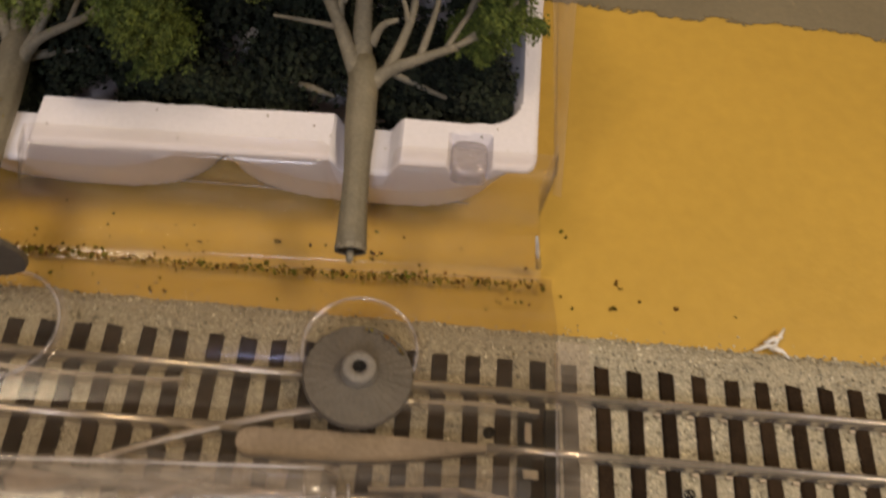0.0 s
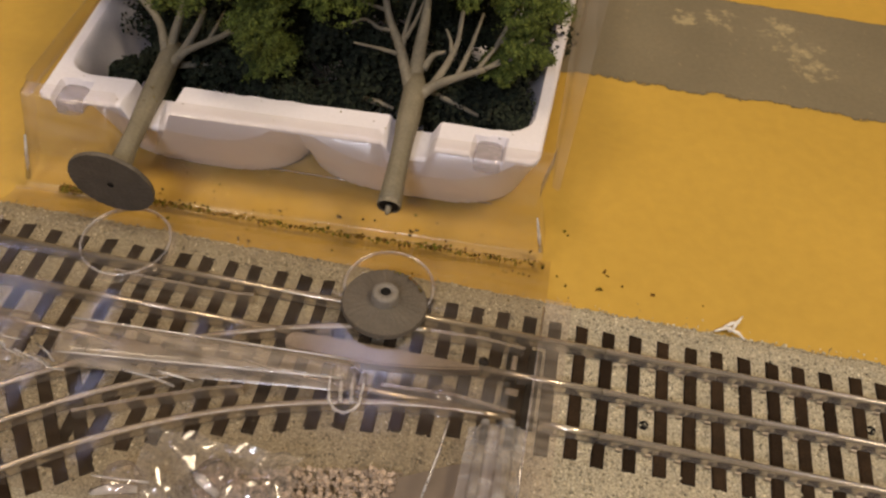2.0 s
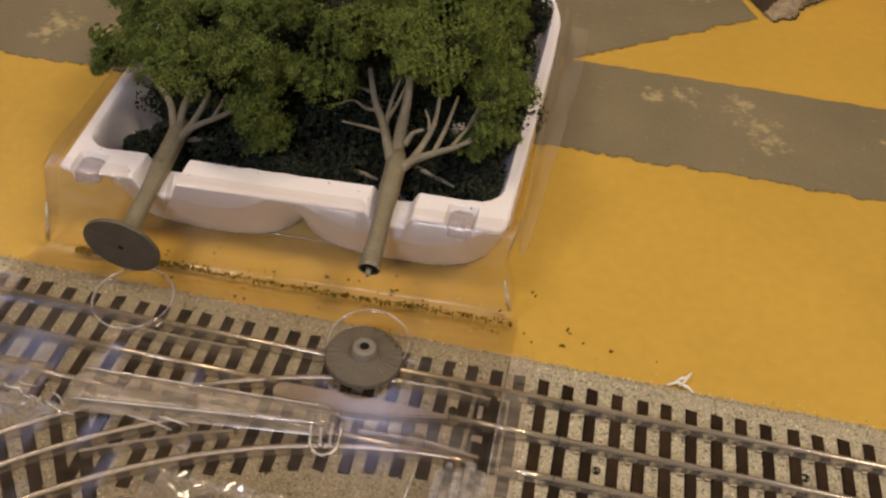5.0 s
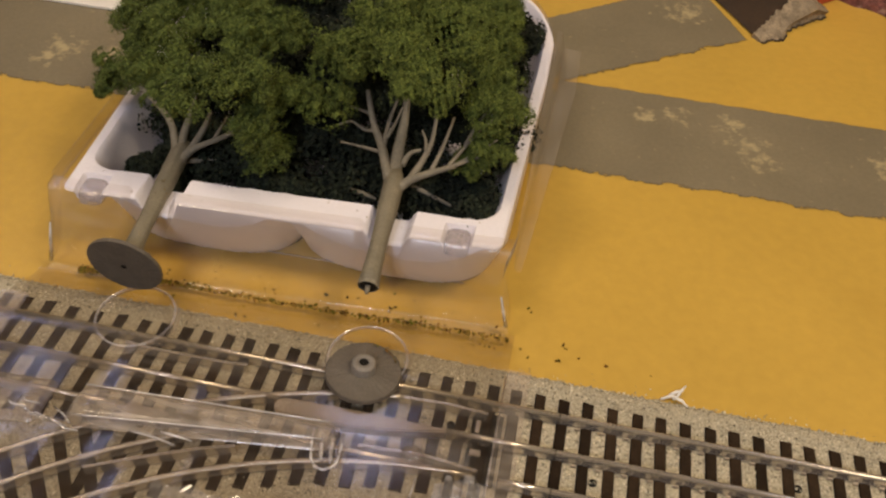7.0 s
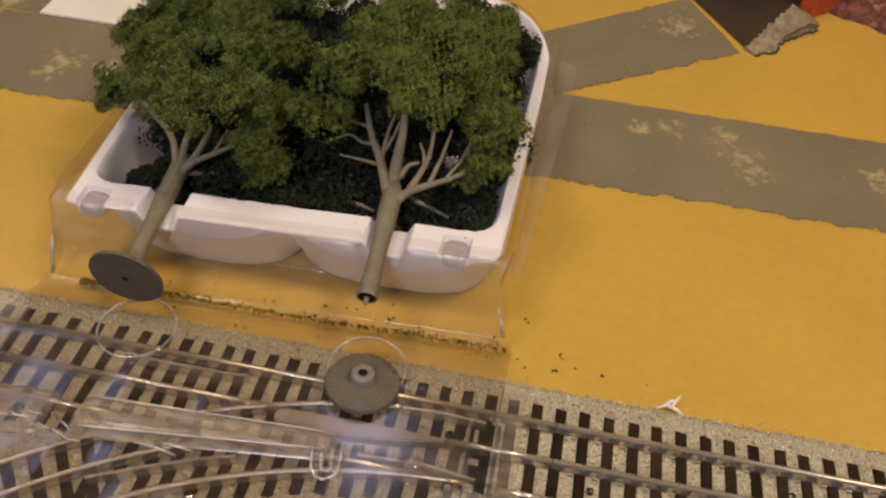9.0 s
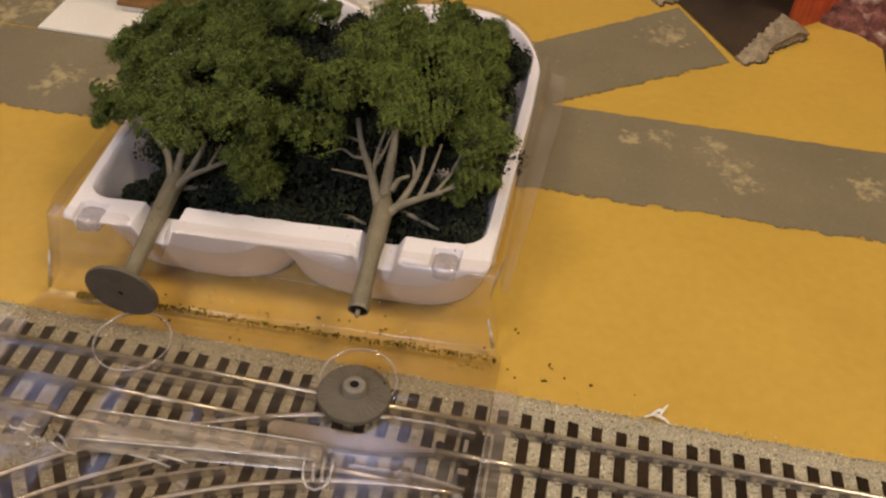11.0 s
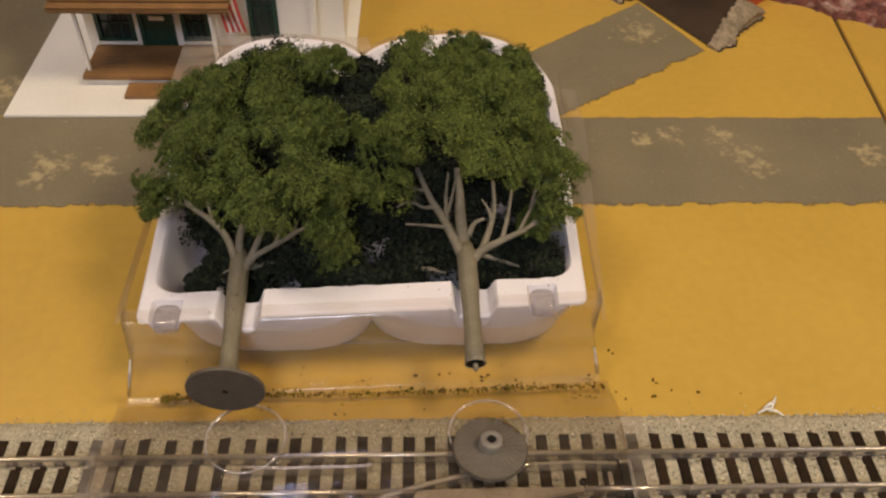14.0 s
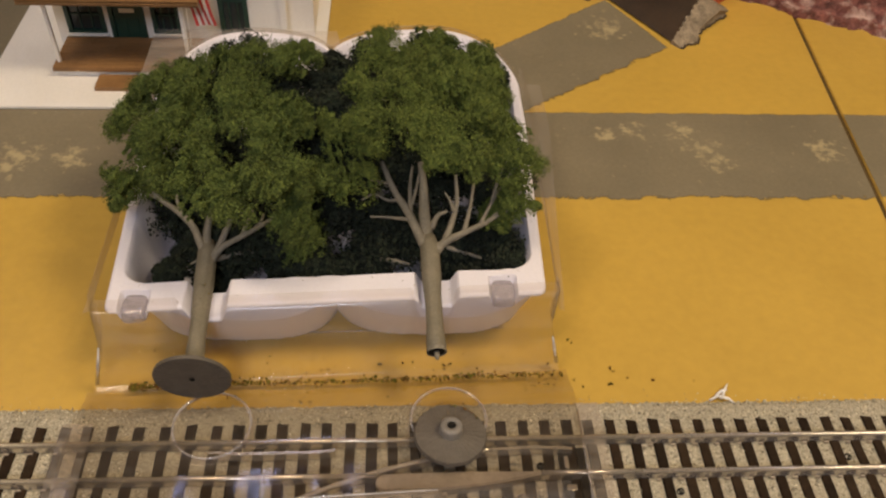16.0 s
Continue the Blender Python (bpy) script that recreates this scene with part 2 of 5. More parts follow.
BARK = material("moulded_grey_bark", (0.215, 0.190, 0.140), 0.7, coarse=(120, 0.15), fine=(900, 0.15), bump=(700, 0.5, 0.0008))
BASE_GREY = material("grey_base_plastic", (0.108, 0.091, 0.071), 0.58, coarse=(150, 0.15), fine=(1200, 0.12), bump=(900, 0.5, 0.0008))
HUB_GREY = material("pale_hub_plastic", (0.20, 0.18, 0.155), 0.55, coarse=(150, 0.15), fine=(1200, 0.12), bump=(900, 0.5, 0.0006))
LEAF = vary_islands(material("green_foliage_foam", (0.052, 0.080, 0.014), 0.9, coarse=(60, 0.38), fine=(300, 0.25), bump=None), 0.40, (0.168, 0.205, 0.034))
LEAF_DARK = vary_islands(material("deep_green_foliage_foam", (0.044, 0.072, 0.015), 0.9, coarse=(60, 0.38), fine=(300, 0.25), bump=None), 0.40, (0.146, 0.184, 0.032))
# the crown foam darkened: shade deep in the tray is put into its colour
LEAF_SHADED = vary_islands(material("shaded_foliage_foam", (0.013, 0.019, 0.008), 0.9, coarse=(45, 0.30), fine=(300, 0.25), bump=None), 0.4)
CRUMB = vary_islands(material("foliage_crumbs", (0.13, 0.125, 0.016), 0.95, bump=None), 0.55, (0.14, 0.058, 0.018))
GAP = material("dark_joint_fill", (0.085, 0.050, 0.010), 0.9, bump=None)
GREEN = material("dark_green_paint", (0.012, 0.045, 0.030), 0.45, bump=(500, 0.1, 0.0003))
BROWN = material("brown_plank_paint", (0.24, 0.125, 0.045), 0.6, coarse=(60, 0.2), fine=(700, 0.12), bump=(400, 0.4, 0.0006))
for dull in (TIE, CRUMB, BLACK):
    dull.node_tree.nodes["Principled BSDF"].inputs["Specular IOR Level"].default_value = 0.12
DECK = material("dark_brown_deck", (0.040, 0.023, 0.011), 0.7, coarse=(60, 0.2), fine=(600, 0.15), bump=(500, 0.4, 0.0006))
STONE = material("rough_grey_stone", (0.27, 0.215, 0.145), 0.9, coarse=(150, 0.4), fine=(900, 0.3), bump=(500, 0.9, 0.0015))
RED = vary(material("red_plank_paint", (0.50, 0.085, 0.03), 0.55, coarse=(70, 0.2), fine=(700, 0.15), bump=(500, 0.4, 0.0006)), 0.12)
# the pale tint paints pink-white highlights onto the rock
MAROON = material("maroon_rock", (0.20, 0.075, 0.062), 0.8, coarse=(120, 0.5), fine=(600, 0.3), bump=(350, 1.0, 0.002), tint=((0.56, 0.40, 0.35), 70, 0.52, 0.66))
PEBBLE = vary_islands(material("tan_gravel", (0.66, 0.575, 0.50), 0.85, coarse=(300, 0.2), fine=(1500, 0.2), bump=(1200, 0.5, 0.0004)), 0.45)
CARD = material("grey_card_stock", (0.27, 0.235, 0.205), 0.7, coarse=(60, 0.12), fine=(500, 0.08), bump=(500, 0.2, 0.0004))
GLASS = material("dark_window_glass", (0.02, 0.03, 0.03), 0.1, bump=None)
PLASTER = material("warm_plaster", (0.62, 0.55, 0.45), 0.9, coarse=(2, 0.08), fine=(60, 0.05), bump=(200, 0.2, 0.002))
FLOOR = material("brown_floor_boards", (0.20, 0.13, 0.08), 0.5, coarse=(3, 0.2), fine=(40, 0.15), bump=(90, 0.2, 0.002))
FLAG_RED = material("flag_red", (0.55, 0.06, 0.05), 0.8, bump=None)
FLAG_WHITE = material("flag_white", (0.78, 0.72, 0.68), 0.8, bump=None)
SHADE = material("lamp_shade", (0.8, 0.78, 0.74), 0.5, bump=None)


def glow(name, colour, strength):
    m = bpy.data.materials.new(name)
    m.use_nodes = True
    b = m.node_tree.nodes["Principled BSDF"]
    b.inputs["Emission Color"].default_value, b.inputs["Emission Strength"].default_value = (*colour, 1), strength
    return m


# ---- mesh helpers ----
def part(name, data, mat, parent=None, label="", smooth=False):
    if isinstance(data, bmesh.types.BMesh):
        me = bpy.data.meshes.new(name)
        data.to_mesh(me)
        data.free()
        data = me
    if not data.materials:
        data.materials.append(mat)
    if smooth:
        data.polygons.foreach_set("use_smooth", [True] * len(data.polygons))
    ob = new(name, data)
    ob.parent = parent
    return tagged(ob, label)


def thing(name, place=(0, 0, 0), label="", category="", group="", kind="", turn=0.0):
    ob = new(name)
    ob.empty_display_size = 0.01
    ob.matrix_world = pose(*place, 0, 0, turn)
    return tagged(ob, label, category, group, kind)


def brick(bm, lo, hi, bevel=0.0, turn=None):
    made = bmesh.ops.create_cube(bm, size=1)["verts"]
    lo, hi = Vector(lo), Vector(hi)
    for v in made:
        v.co = Vector([(lo[i] + hi[i]) / 2 + v.co[i] * (hi[i] - lo[i]) for i in range(3)])
        if turn:
            v.co = turn @ v.co
    if bevel:
        bmesh.ops.bevel(bm, geom=list({e for v in made for e in v.link_edges}), offset=bevel, segments=2, affect="EDGES", profile=0.6)
    return bm


def block(lo, hi, bevel=0.0):
    return brick(bmesh.new(), lo, hi, bevel)


def tube(points, radii, sides=8, cap=True, bm=None):
    bm = bm or bmesh.new()
    rings = []
    pts = [Vector(p) for p in points]
    side = None
    for i, p in enumerate(pts):
        d = (pts[min(i + 1, len(pts) - 1)] - pts[max(i - 1, 0)]).normalized()
        if side is None:
            side = d.orthogonal().normalized()
        side = (side - d * side.dot(d)).normalized()
        up = d.cross(side)
        r = radii[i] if isinstance(radii, (list, tuple)) else radii
        rings.append([bm.verts.new(p + r * (math.cos(2 * math.pi * k / sides) * side + math.sin(2 * math.pi * k / sides) * up)) for k in range(sides)])
    for a, b in zip(rings, rings[1:]):
        for k in range(sides):
            bm.faces.new((a[k], a[(k + 1) % sides], b[(k + 1) % sides], b[k]))
    if cap:
        bm.faces.new(rings[0][::-1])
        bm.faces.new(rings[-1])
    return bm


def lathe(profile, sides=40, centre=(0, 0, 0), bm=None):
    """Turns (radius, height) pairs round the z axis."""
    bm = bm or bmesh.new()
    rings = [[bm.verts.new((centre[0] + r * math.cos(2 * math.pi * k / sides), centre[1] + r * math.sin(2 * math.pi * k / sides), centre[2] + z)) for k in range(sides)] for r, z in profile]
    for a, b in zip(rings, rings[1:]):
        for k in range(sides):
            bm.faces.new((a[k], a[(k + 1) % sides], b[(k + 1) % sides], b[k]))
    return bm


def sweep(path, profile, closed=True):
    """Sweeps a (side, up) profile along level points; closed profiles get end caps."""
    bm = bmesh.new()
    pts = [Vector(p) for p in path]
    rings = []
    for i, p in enumerate(pts):
        d = (pts[min(i + 1, len(pts) - 1)] - pts[max(i - 1, 0)]).normalized()
        s = Vector((d.y, -d.x, 0)).normalized()
        rings.append([bm.verts.new(p + a * s + Vector((0, 0, b))) for a, b in profile])
    n = len(profile)
    for a, b in zip(rings, rings[1:]):
        for k in range(n if closed else n - 1):
            bm.faces.new((a[k], b[k], b[(k + 1) % n], a[(k + 1) % n]))
    if closed:
        bm.faces.new(rings[0])
        bm.faces.new(rings[-1][::-1])
    return bm


def sheet(rows):
    """A sheet from rows of points, each row as long as the next."""
    bm = bmesh.new()
    grid = [[bm.verts.new(p) for p in row] for row in rows]
    for a, b in zip(grid, grid[1:]):
        for k in range(len(a) - 1):
            bm.faces.new((a[k], a[k + 1], b[k + 1], b[k]))
    return bm


def bits(name, centres, sizes, rng, mat, flat=0.75, solid=True, facing=None):
    """Many small angular bits in one mesh: octahedra, or bent flakes."""
    n = len(centres)
    if solid:
        shape = np.array([(1, 0, 0), (-1, 0, 0), (0, 1, 0), (0, -1, 0), (0, 0, flat), (0, 0, -flat)], float)
        faces = np.array([(0, 2, 4), (2, 1, 4), (1, 3, 4), (3, 0, 4), (2, 0, 5), (1, 2, 5), (3, 1, 5), (0, 3, 5)])
    else:
        shape = np.array([(1, 0, 0.1), (0, 0.75, -0.2), (-1, 0, 0.15), (0, -0.75, -0.15)], float)
        faces = np.array([(0, 1, 3), (1, 2, 3)])
    q = rng.normal(size=(n, 4))
    q /= np.linalg.norm(q, axis=1, keepdims=True)
    w, x, y, z = q.T
    rot = np.stack([1 - 2 * (y * y + z * z), 2 * (x * y - z * w), 2 * (x * z + y * w), 2 * (x * y + z * w), 1 - 2 * (x * x + z * z), 2 * (y * z - x * w), 2 * (x * z - y * w), 2 * (y * z + x * w), 1 - 2 * (x * x + y * y)], 1).reshape(n, 3, 3)
    if facing is not None:
        up = facing / (np.linalg.norm(facing, axis=1, keepdims=True) + 1e-9)
        side = np.cross(up, rng.normal(size=(n, 3)))
        side /= np.linalg.norm(side, axis=1, keepdims=True) + 1e-9
        rot = np.stack([side, np.cross(up, side), up], 2)
    local = shape[None] * rng.uniform(0.7, 1.3, (n, len(shape), 1)) * np.asarray(sizes)[:, None, None]
    verts = np.einsum("nij,nkj->nki", rot, local) + np.asarray(centres)[:, None]
    tris = (faces[None] + (np.arange(n) * len(shape))[:, None, None]).reshape(-1, 3)
    me = bpy.data.meshes.new(name)
    me.from_pydata(verts.reshape(-1, 3).tolist(), [], tris.tolist())
    me.materials.append(mat)
    return me


rng = np.random.default_rng(7)

# ---- the room, the table and its painted roads ----
for wall_name, lo, hi in (("wall_north", (-2.6, 2.4, -0.9), (2.6, 2.5, 1.5)), ("wall_south", (-2.6, -2.5, -0.9), (2.6, -2.4, 1.5)), ("wall_west", (-2.7, -2.5, -0.9), (-2.6, 2.5, 1.5)), ("wall_east", (2.6, -2.5, -0.9), (2.7, 2.5, 1.5))):
    tagged(part(wall_name, block(lo, hi), PLASTER), "plain warm plaster wall of the room", "wall", kind="structure")
tagged(part("floor", block((-2.6, -2.4, -0.95), (2.6, 2.4, -0.9)), FLOOR), "brown board floor under the layout table", "floor", kind="structure")
tagged(part("ceiling", block((-2.7, -2.5, 1.5), (2.7, 2.5, 1.55)), PLASTER), "plain plaster ceiling of the room", "ceiling", kind="structure")
for lamp_name, (lx, ly, lz), size, watts, colour in LAMPS:
    lamp = thing(lamp_name, (lx, ly, 1.5), "round white ceiling lamp, unseen and assumed" if lamp_name == "ceiling_lamp" else "cool white lamp on the ceiling", "lamp")
    part("shade", lathe([(size * 0.55, 0.0), (size * 0.56, -0.08), (size * 0.545, -0.08), (size * 0.5, -0.02)]), SHADE, lamp, smooth=True)
    part("bulb", lathe([(0.004, -0.03), (size * 0.2, -0.035), (size * 0.22, -0.05), (size * 0.1, -0.075), (0.001, -0.08)]), glow("bulb_glow", colour, 3), lamp, smooth=True)


def seam_x(y):
    return 0.2052 + (y - 0.175) * 0.0915


def board(x_edges, y0, y1):
    """A plywood board with a slightly slanted joint edge and softened arris."""
    rows = []
    for y in np.linspace(y0, y1, 12):
        a, b = x_edges(y)
        rows.append([(a, y, -0.018), (a, y, -0.0008), (a + 0.0008, y, 0), (b - 0.0008, y, 0), (b, y, -0.0008), (b, y, -0.018)])
    return sheet(rows)


table = thing("ground", (0, 0, 0), "mustard yellow painted plywood layout table top", "table top", kind="structure")
part("board", board(lambda y: (-1.3, seam_x(y) - 0.0014), -0.7, 1.5), YELLOW, table)
part("board", board(lambda y: (seam_x(y) + 0.0014, 1.3), -0.7, 1.5), YELLOW, table)
# a dark brown sheet just below the top fills the joint
joint_rows = [[(seam_x(y) - 0.0017, y, -0.0016), (seam_x(y) + 0.0017, y, -0.0016)] for y in np.linspace(-0.69, 1.49, 12)]
part("joint", sheet(joint_rows), GAP, table, "dark sheet set in the joint between the two boards")
part("batten", block((-1.29, -0.69, -0.06), (1.29, 1.49, -0.0185)), DECK, table)


def ragged(a, b, n, amount, seed):
    """Points from a to b with a brush-painted, uneven line."""
    a, b = Vector(a), Vector(b)
    side = Vector((-(b - a).y, (b - a).x)).normalized()
    out = []
    for i in range(n + 1):
        p = a + (b - a) * i / n
        w = noise.noise((p.x * 90 + seed, p.y * 90, seed)) + 0.6 * noise.noise((p.x * 330, p.y * 330 + seed, seed)) + 0.35 * noise.noise((p.x * 900, p.y * 900 + seed, seed))
        out.append(p + side * w * amount)
    return out


def painted(name, low, high, z, label, mat):
    rows = [[(p.x, p.y, z) for p in low], [(q.x, q.y, z) for q in high]]
    return tagged(part(name, sheet(rows), mat), label, "road", kind="structure")


painted("road", ragged((-1.2, 0.160), (seam_x(0.16) - 0.002, 0.160), 700, 0.001, 3), ragged((-1.2, 0.2555), (seam_x(0.25) - 0.002, 0.2555), 700, 0.0005, 5), 0.0004, "straight grey painted road with worn tan patches", ROAD_MAIN)
painted("road", ragged((seam_x(0.16) + 0.002, 0.160), (1.2, 0.160), 200, 0.001, 8), ragged((seam_x(0.25) + 0.002, 0.2555), (1.2, 0.2555), 200, 0.0004, 9), 0.0004, "straight grey painted road with worn tan patches", ROAD_MAIN)
painted("road", ragged((-0.006, 0.238), (0.118, 0.3235), 200, 0.0012, 12), ragged((-0.064, 0.292), (0.077, 0.401), 200, 0.0008, 14), 0.0007, "grey painted side road leading up to the bridge ramp", ROAD_SIDE)
painted("road", ragged((-0.425, 0.2520), (-0.425, 1.2), 120, 0.001, 21), ragged((-0.340, 0.2520), (-0.340, 1.2), 120, 0.001, 22), 0.0003, "grey and brown painted side road beside the house base", ROAD)

# ---- roadbed and track ----
bed_profile = [(-0.13, 0.0006), (-0.10, 0.0028), (-0.06, 0.0030), (0.0165, 0.0030), (0.0195, 0.0022), (0.0235, -0.0002)]
rows = []
for i in range(261):
    x = -0.62 + i * 0.0045
    rows.append([(x, y + 0.0012 * noise.noise((x * 140, y * 60, 3)) * (k == len(bed_profile) - 1), z + 0.0004 * noise.noise((x * 200, y * 200, 7))) for k, (y, z) in enumerate(bed_profile)])
tagged(part("roadbed", sheet(rows), BALLAST), "grey speckled ballast roadbed under the model track", "roadbed", kind="structure")

HEAD = [(0.0013 * math.sin(t), 0.0040 + 0.0013 * math.cos(t)) for t in [radians(-80 + 160 * k / 8) for k in range(9)]]
RAIL = [(-0.0012, 0.0), (-0.0011, 0.0004), (-0.0008, 0.0010), (-0.0008, 0.0034)] + HEAD + [(0.0008, 0.0034), (0.0008, 0.0010), (0.0011, 0.0004), (0.0012, 0.0)]
RAIL_Z, PITCH, TIE_W = 0.0037, 0.01005, 0.0046
tie_mesh = {}


def tie_at(parent, x, y0, y1, turn=0.0, mid=None):
    size = round(y1 - y0, 4)
    key = (size, random.randint(0, 4))
    if key not in tie_mesh:
        me = bpy.data.meshes.new("tie")
        bm = block((-TIE_W / 2, -size / 2, 0.0002), (TIE_W / 2, size / 2, 0.0040))
        bmesh.ops.bevel(bm, geom=[e for e in bm.edges if all(v.co.z > 0.003 for v in e.verts)], offset=0.0005, segments=1, affect="EDGES")
        for v in bm.verts:
            v.co += Vector((random.uniform(-0.0003, 0.0003), random.uniform(-0.0005, 0.0005), random.uniform(-0.0002, 0.0001)))
        bm.to_mesh(me)
        bm.free()
        tie_mesh[key] = me
    ob = part("tie", tie_mesh[key], TIE, parent)
    ob.matrix_basis = pose(x + random.uniform(-0.0002, 0.0002), (y0 + y1) / 2 + random.uniform(-0.0004, 0.0004), 0.0, 0, 0, turn + random.uniform(-0.8, 0.8))
    return ob


def straight_rails(parent, x0, x1, gap=0.00015):
    for y in (0.0, -0.01725, -0.0345):
        part("rail", sweep([(x0 + gap, y, RAIL_Z), (x1 - gap, y, RAIL_Z)], RAIL), STEEL, parent, smooth=True)
        clip = bmesh.new()
        n = int((x1 - x0) / PITCH)
        for i in range(n):
            xx = x0 + (i + 0.75) * PITCH
            for s in (-1, 1):
                brick(clip, (xx - 0.0010, y + s * 0.0020 - 0.0004, 0.0034), (xx + 0.0010, y + s * 0.0020 + 0.0004, 0.0046), 0.0)
        tagged(part("rail_clip", clip, TARNISH, parent, "small tan metal rail clips"), kind="stuff")


right = thing("track_section", (0.0, 0, 0), "straight three-rail model track with dark wooden ties", "model track", "track sections")
straight_rails(right, 0.0205, 0.62)
for i in range(1, 61):
    tie_at(right, 0.0017 + PITCH * i, -0.0437, 0.0119)
# shallow pits coloured black to give the shade inside the screw holes
for sx, sy in ((0.0362, -0.0249), (0.1158, -0.0093), (0.195, -0.0249), (0.275, -0.0093)):
    part("screw", lathe([(0.0016, 0.0034), (0.0016, 0.0041), (0.0014, 0.0041), (0.0013, 0.0033), (0.0002, 0.0031)], 14, (sx, sy, 0)), BLACK, right, "screw hole, its inner shade painted black")
left = thing("track_section", (0.0, 0, 0), "straight three-rail model track with dark wooden ties", "model track", "track sections")
straight_rails(left, -0.62, -0.2185)
for i in range(-61, -21):
    tie_at(left, 0.0017 + PITCH * i, -0.0437, 0.0119)

# the turnout: straight route, and a route that curves away towards the near side
turnout = thing("track_turnout", (0.0, 0, 0), "three-rail model track turnout with metal frog", "model track")
CURVE_R, CURVE_X = 0.29, -0.010


def curved(offset, s0, s1, n=26):
    out = []
    for i in range(n + 1):
        a = (s0 + (s1 - s0) * i / n) / CURVE_R
        out.append((CURVE_X - (CURVE_R + offset) * math.sin(a), -CURVE_R + (CURVE_R + offset) * math.cos(a), RAIL_Z))
    return out


part("rail", sweep([(0.0202, 0, RAIL_Z), (-0.2182, 0, RAIL_Z)], RAIL), STEEL, turnout, smooth=True)
for x0, x1 in ((0.0202, -0.0235), (-0.093, -0.2182)):
    part("rail", sweep([(x0, -0.01725, RAIL_Z), (x1, -0.01725, RAIL_Z)], RAIL), STEEL, turnout, "middle rail", smooth=True)
for x0, x1 in ((0.0202, 0.0), (-0.012, -0.133), (-0.152, -0.2182)):
    part("rail", sweep([(x0, -0.0345, RAIL_Z), (x1, -0.0345, RAIL_Z)], RAIL), STEEL, turnout, smooth=True)
part("rail", sweep(curved(-0.0033, 0.034, 0.126), RAIL), STEEL, turnout, smooth=True)
part("rail", sweep(curved(-0.0033, 0.150, 0.30), RAIL), STEEL, turnout, smooth=True)
part("rail", sweep(curved(-0.01725, 0.098, 0.30), RAIL), STEEL, turnout, "curved middle rail", smooth=True)
part("rail", sweep(curved(-0.0345, 0.0, 0.30), RAIL), STEEL, turnout, smooth=True)
BLADE = [(-0.0011, 0.0), (-0.0007, 0.0046), (0.0007, 0.0046), (0.0011, 0.0)]
part("point_blade", sweep([(-0.0085, -0.0056, RAIL_Z), (-0.025, -0.0046, RAIL_Z), (-0.046, -0.0056, RAIL_Z)], BLADE), STEEL, turnout, "tapered steel point blade")
part("point_blade", sweep([(-0.0085, -0.0325, RAIL_Z), (-0.030, -0.0300, RAIL_Z), (-0.056, -0.0316, RAIL_Z)], BLADE), STEEL, turnout, "tapered steel point blade")
part("guard_rail", sweep([(-0.111, -0.0046, RAIL_Z), (-0.118, -0.0055, RAIL_Z), (-0.150, -0.0058, RAIL_Z), (-0.165, -0.0050, RAIL_Z)], BLADE), STEEL, turnout, "short steel guard rail")
part("guard_rail", sweep([(-0.102, -0.0425, RAIL_Z), (-0.115, -0.0468, RAIL_Z), (-0.135, -0.0552, RAIL_Z), (-0.154, -0.0640, RAIL_Z)], BLADE), STEEL, turnout, "short steel guard rail")


def outline_slab(points, z0, z1, bevel):
    bm = bmesh.new()
    face = bm.faces.new([bm.verts.new((x, y, z0)) for x, y in points])
    top = bmesh.ops.extrude_face_region(bm, geom=[face])["geom"]
    for v in top:
        if isinstance(v, bmesh.types.BMVert):
            v.co.z = z1
    bmesh.ops.recalc_face_normals(bm, faces=bm.faces)
    if bevel:
        bmesh.ops.bevel(bm, geom=[e for e in bm.edges if all(v.co.z > z1 - 1e-5 for v in e.verts)], offset=bevel, segments=2, affect="EDGES")
    return bm


frog_edge = [(-0.0235, -0.0166), (-0.0235, -0.0180)] + [(-0.023 - 0.066 * k / 8, -0.0180 - 0.0066 * math.sin(math.pi * 0.5 * min(1, k / 6))) for k in range(1, 9)]
frog_edge += [(-0.0895 - 0.0042 * math.sin(a), -0.0207 - 0.0040 * math.cos(a)) for a in [math.pi * k / 8 for k in range(1, 8)]] + [(-0.0885, -0.0167), (-0.06, -0.0160)]
part("frog", outline_slab(frog_edge, 0.0035, 0.0086, 0.0006), TARNISH, turnout, "tan metal tongue-shaped frog plate")
part("frog", outline_slab([(-0.128, -0.0345), (-0.150, -0.0330), (-0.152, -0.0362), (-0.150, -0.0400), (-0.145, -0.0395)], 0.0035, 0.0085, 0.0004), TARNISH, turnout, "tan metal crossing frog")
for bx in (-0.012, -0.004):
    part("throw_bar", block((bx - 0.0022, -0.0360, 0.0038), (bx + 0.0022, 0.0005 - 0.004, 0.0052), 0.0003), BLACK, turnout, "black throw bar")
part("spring_clip", block((-0.0125, -0.0145, 0.0050), (-0.0105, -0.0085, 0.0068), 0.0003), STEEL, turnout, "small bright metal clip")
part("spring_clip", block((-0.0130, -0.0250, 0.0050), (-0.0085, -0.0222, 0.0068), 0.0003), STEEL, turnout, "small bright metal clip")
# screw holes again, their dark inside put into the colour
for sx, sy in ((-0.0225, -0.0115), (-0.105, -0.0245)):
    part("screw", lathe([(0.0017, 0.0030), (0.0017, 0.0042), (0.0013, 0.0044), (0.0011, 0.0036), (0.0002, 0.0032)], 14, (sx, sy, 0)), BLACK, turnout, "screw hole, its inner shade painted black")
TURNOUT_TIES = [0.0021, -0.0082, -0.0184, -0.0280, -0.0380, -0.0478, -0.0573, -0.0669, -0.0765, -0.0862, -0.0958, -0.1055, -0.1152, -0.1253, -0.1347, -0.1450, -0.1545, -0.1640, -0.1755, -0.1857, -0.1976, -0.2089]
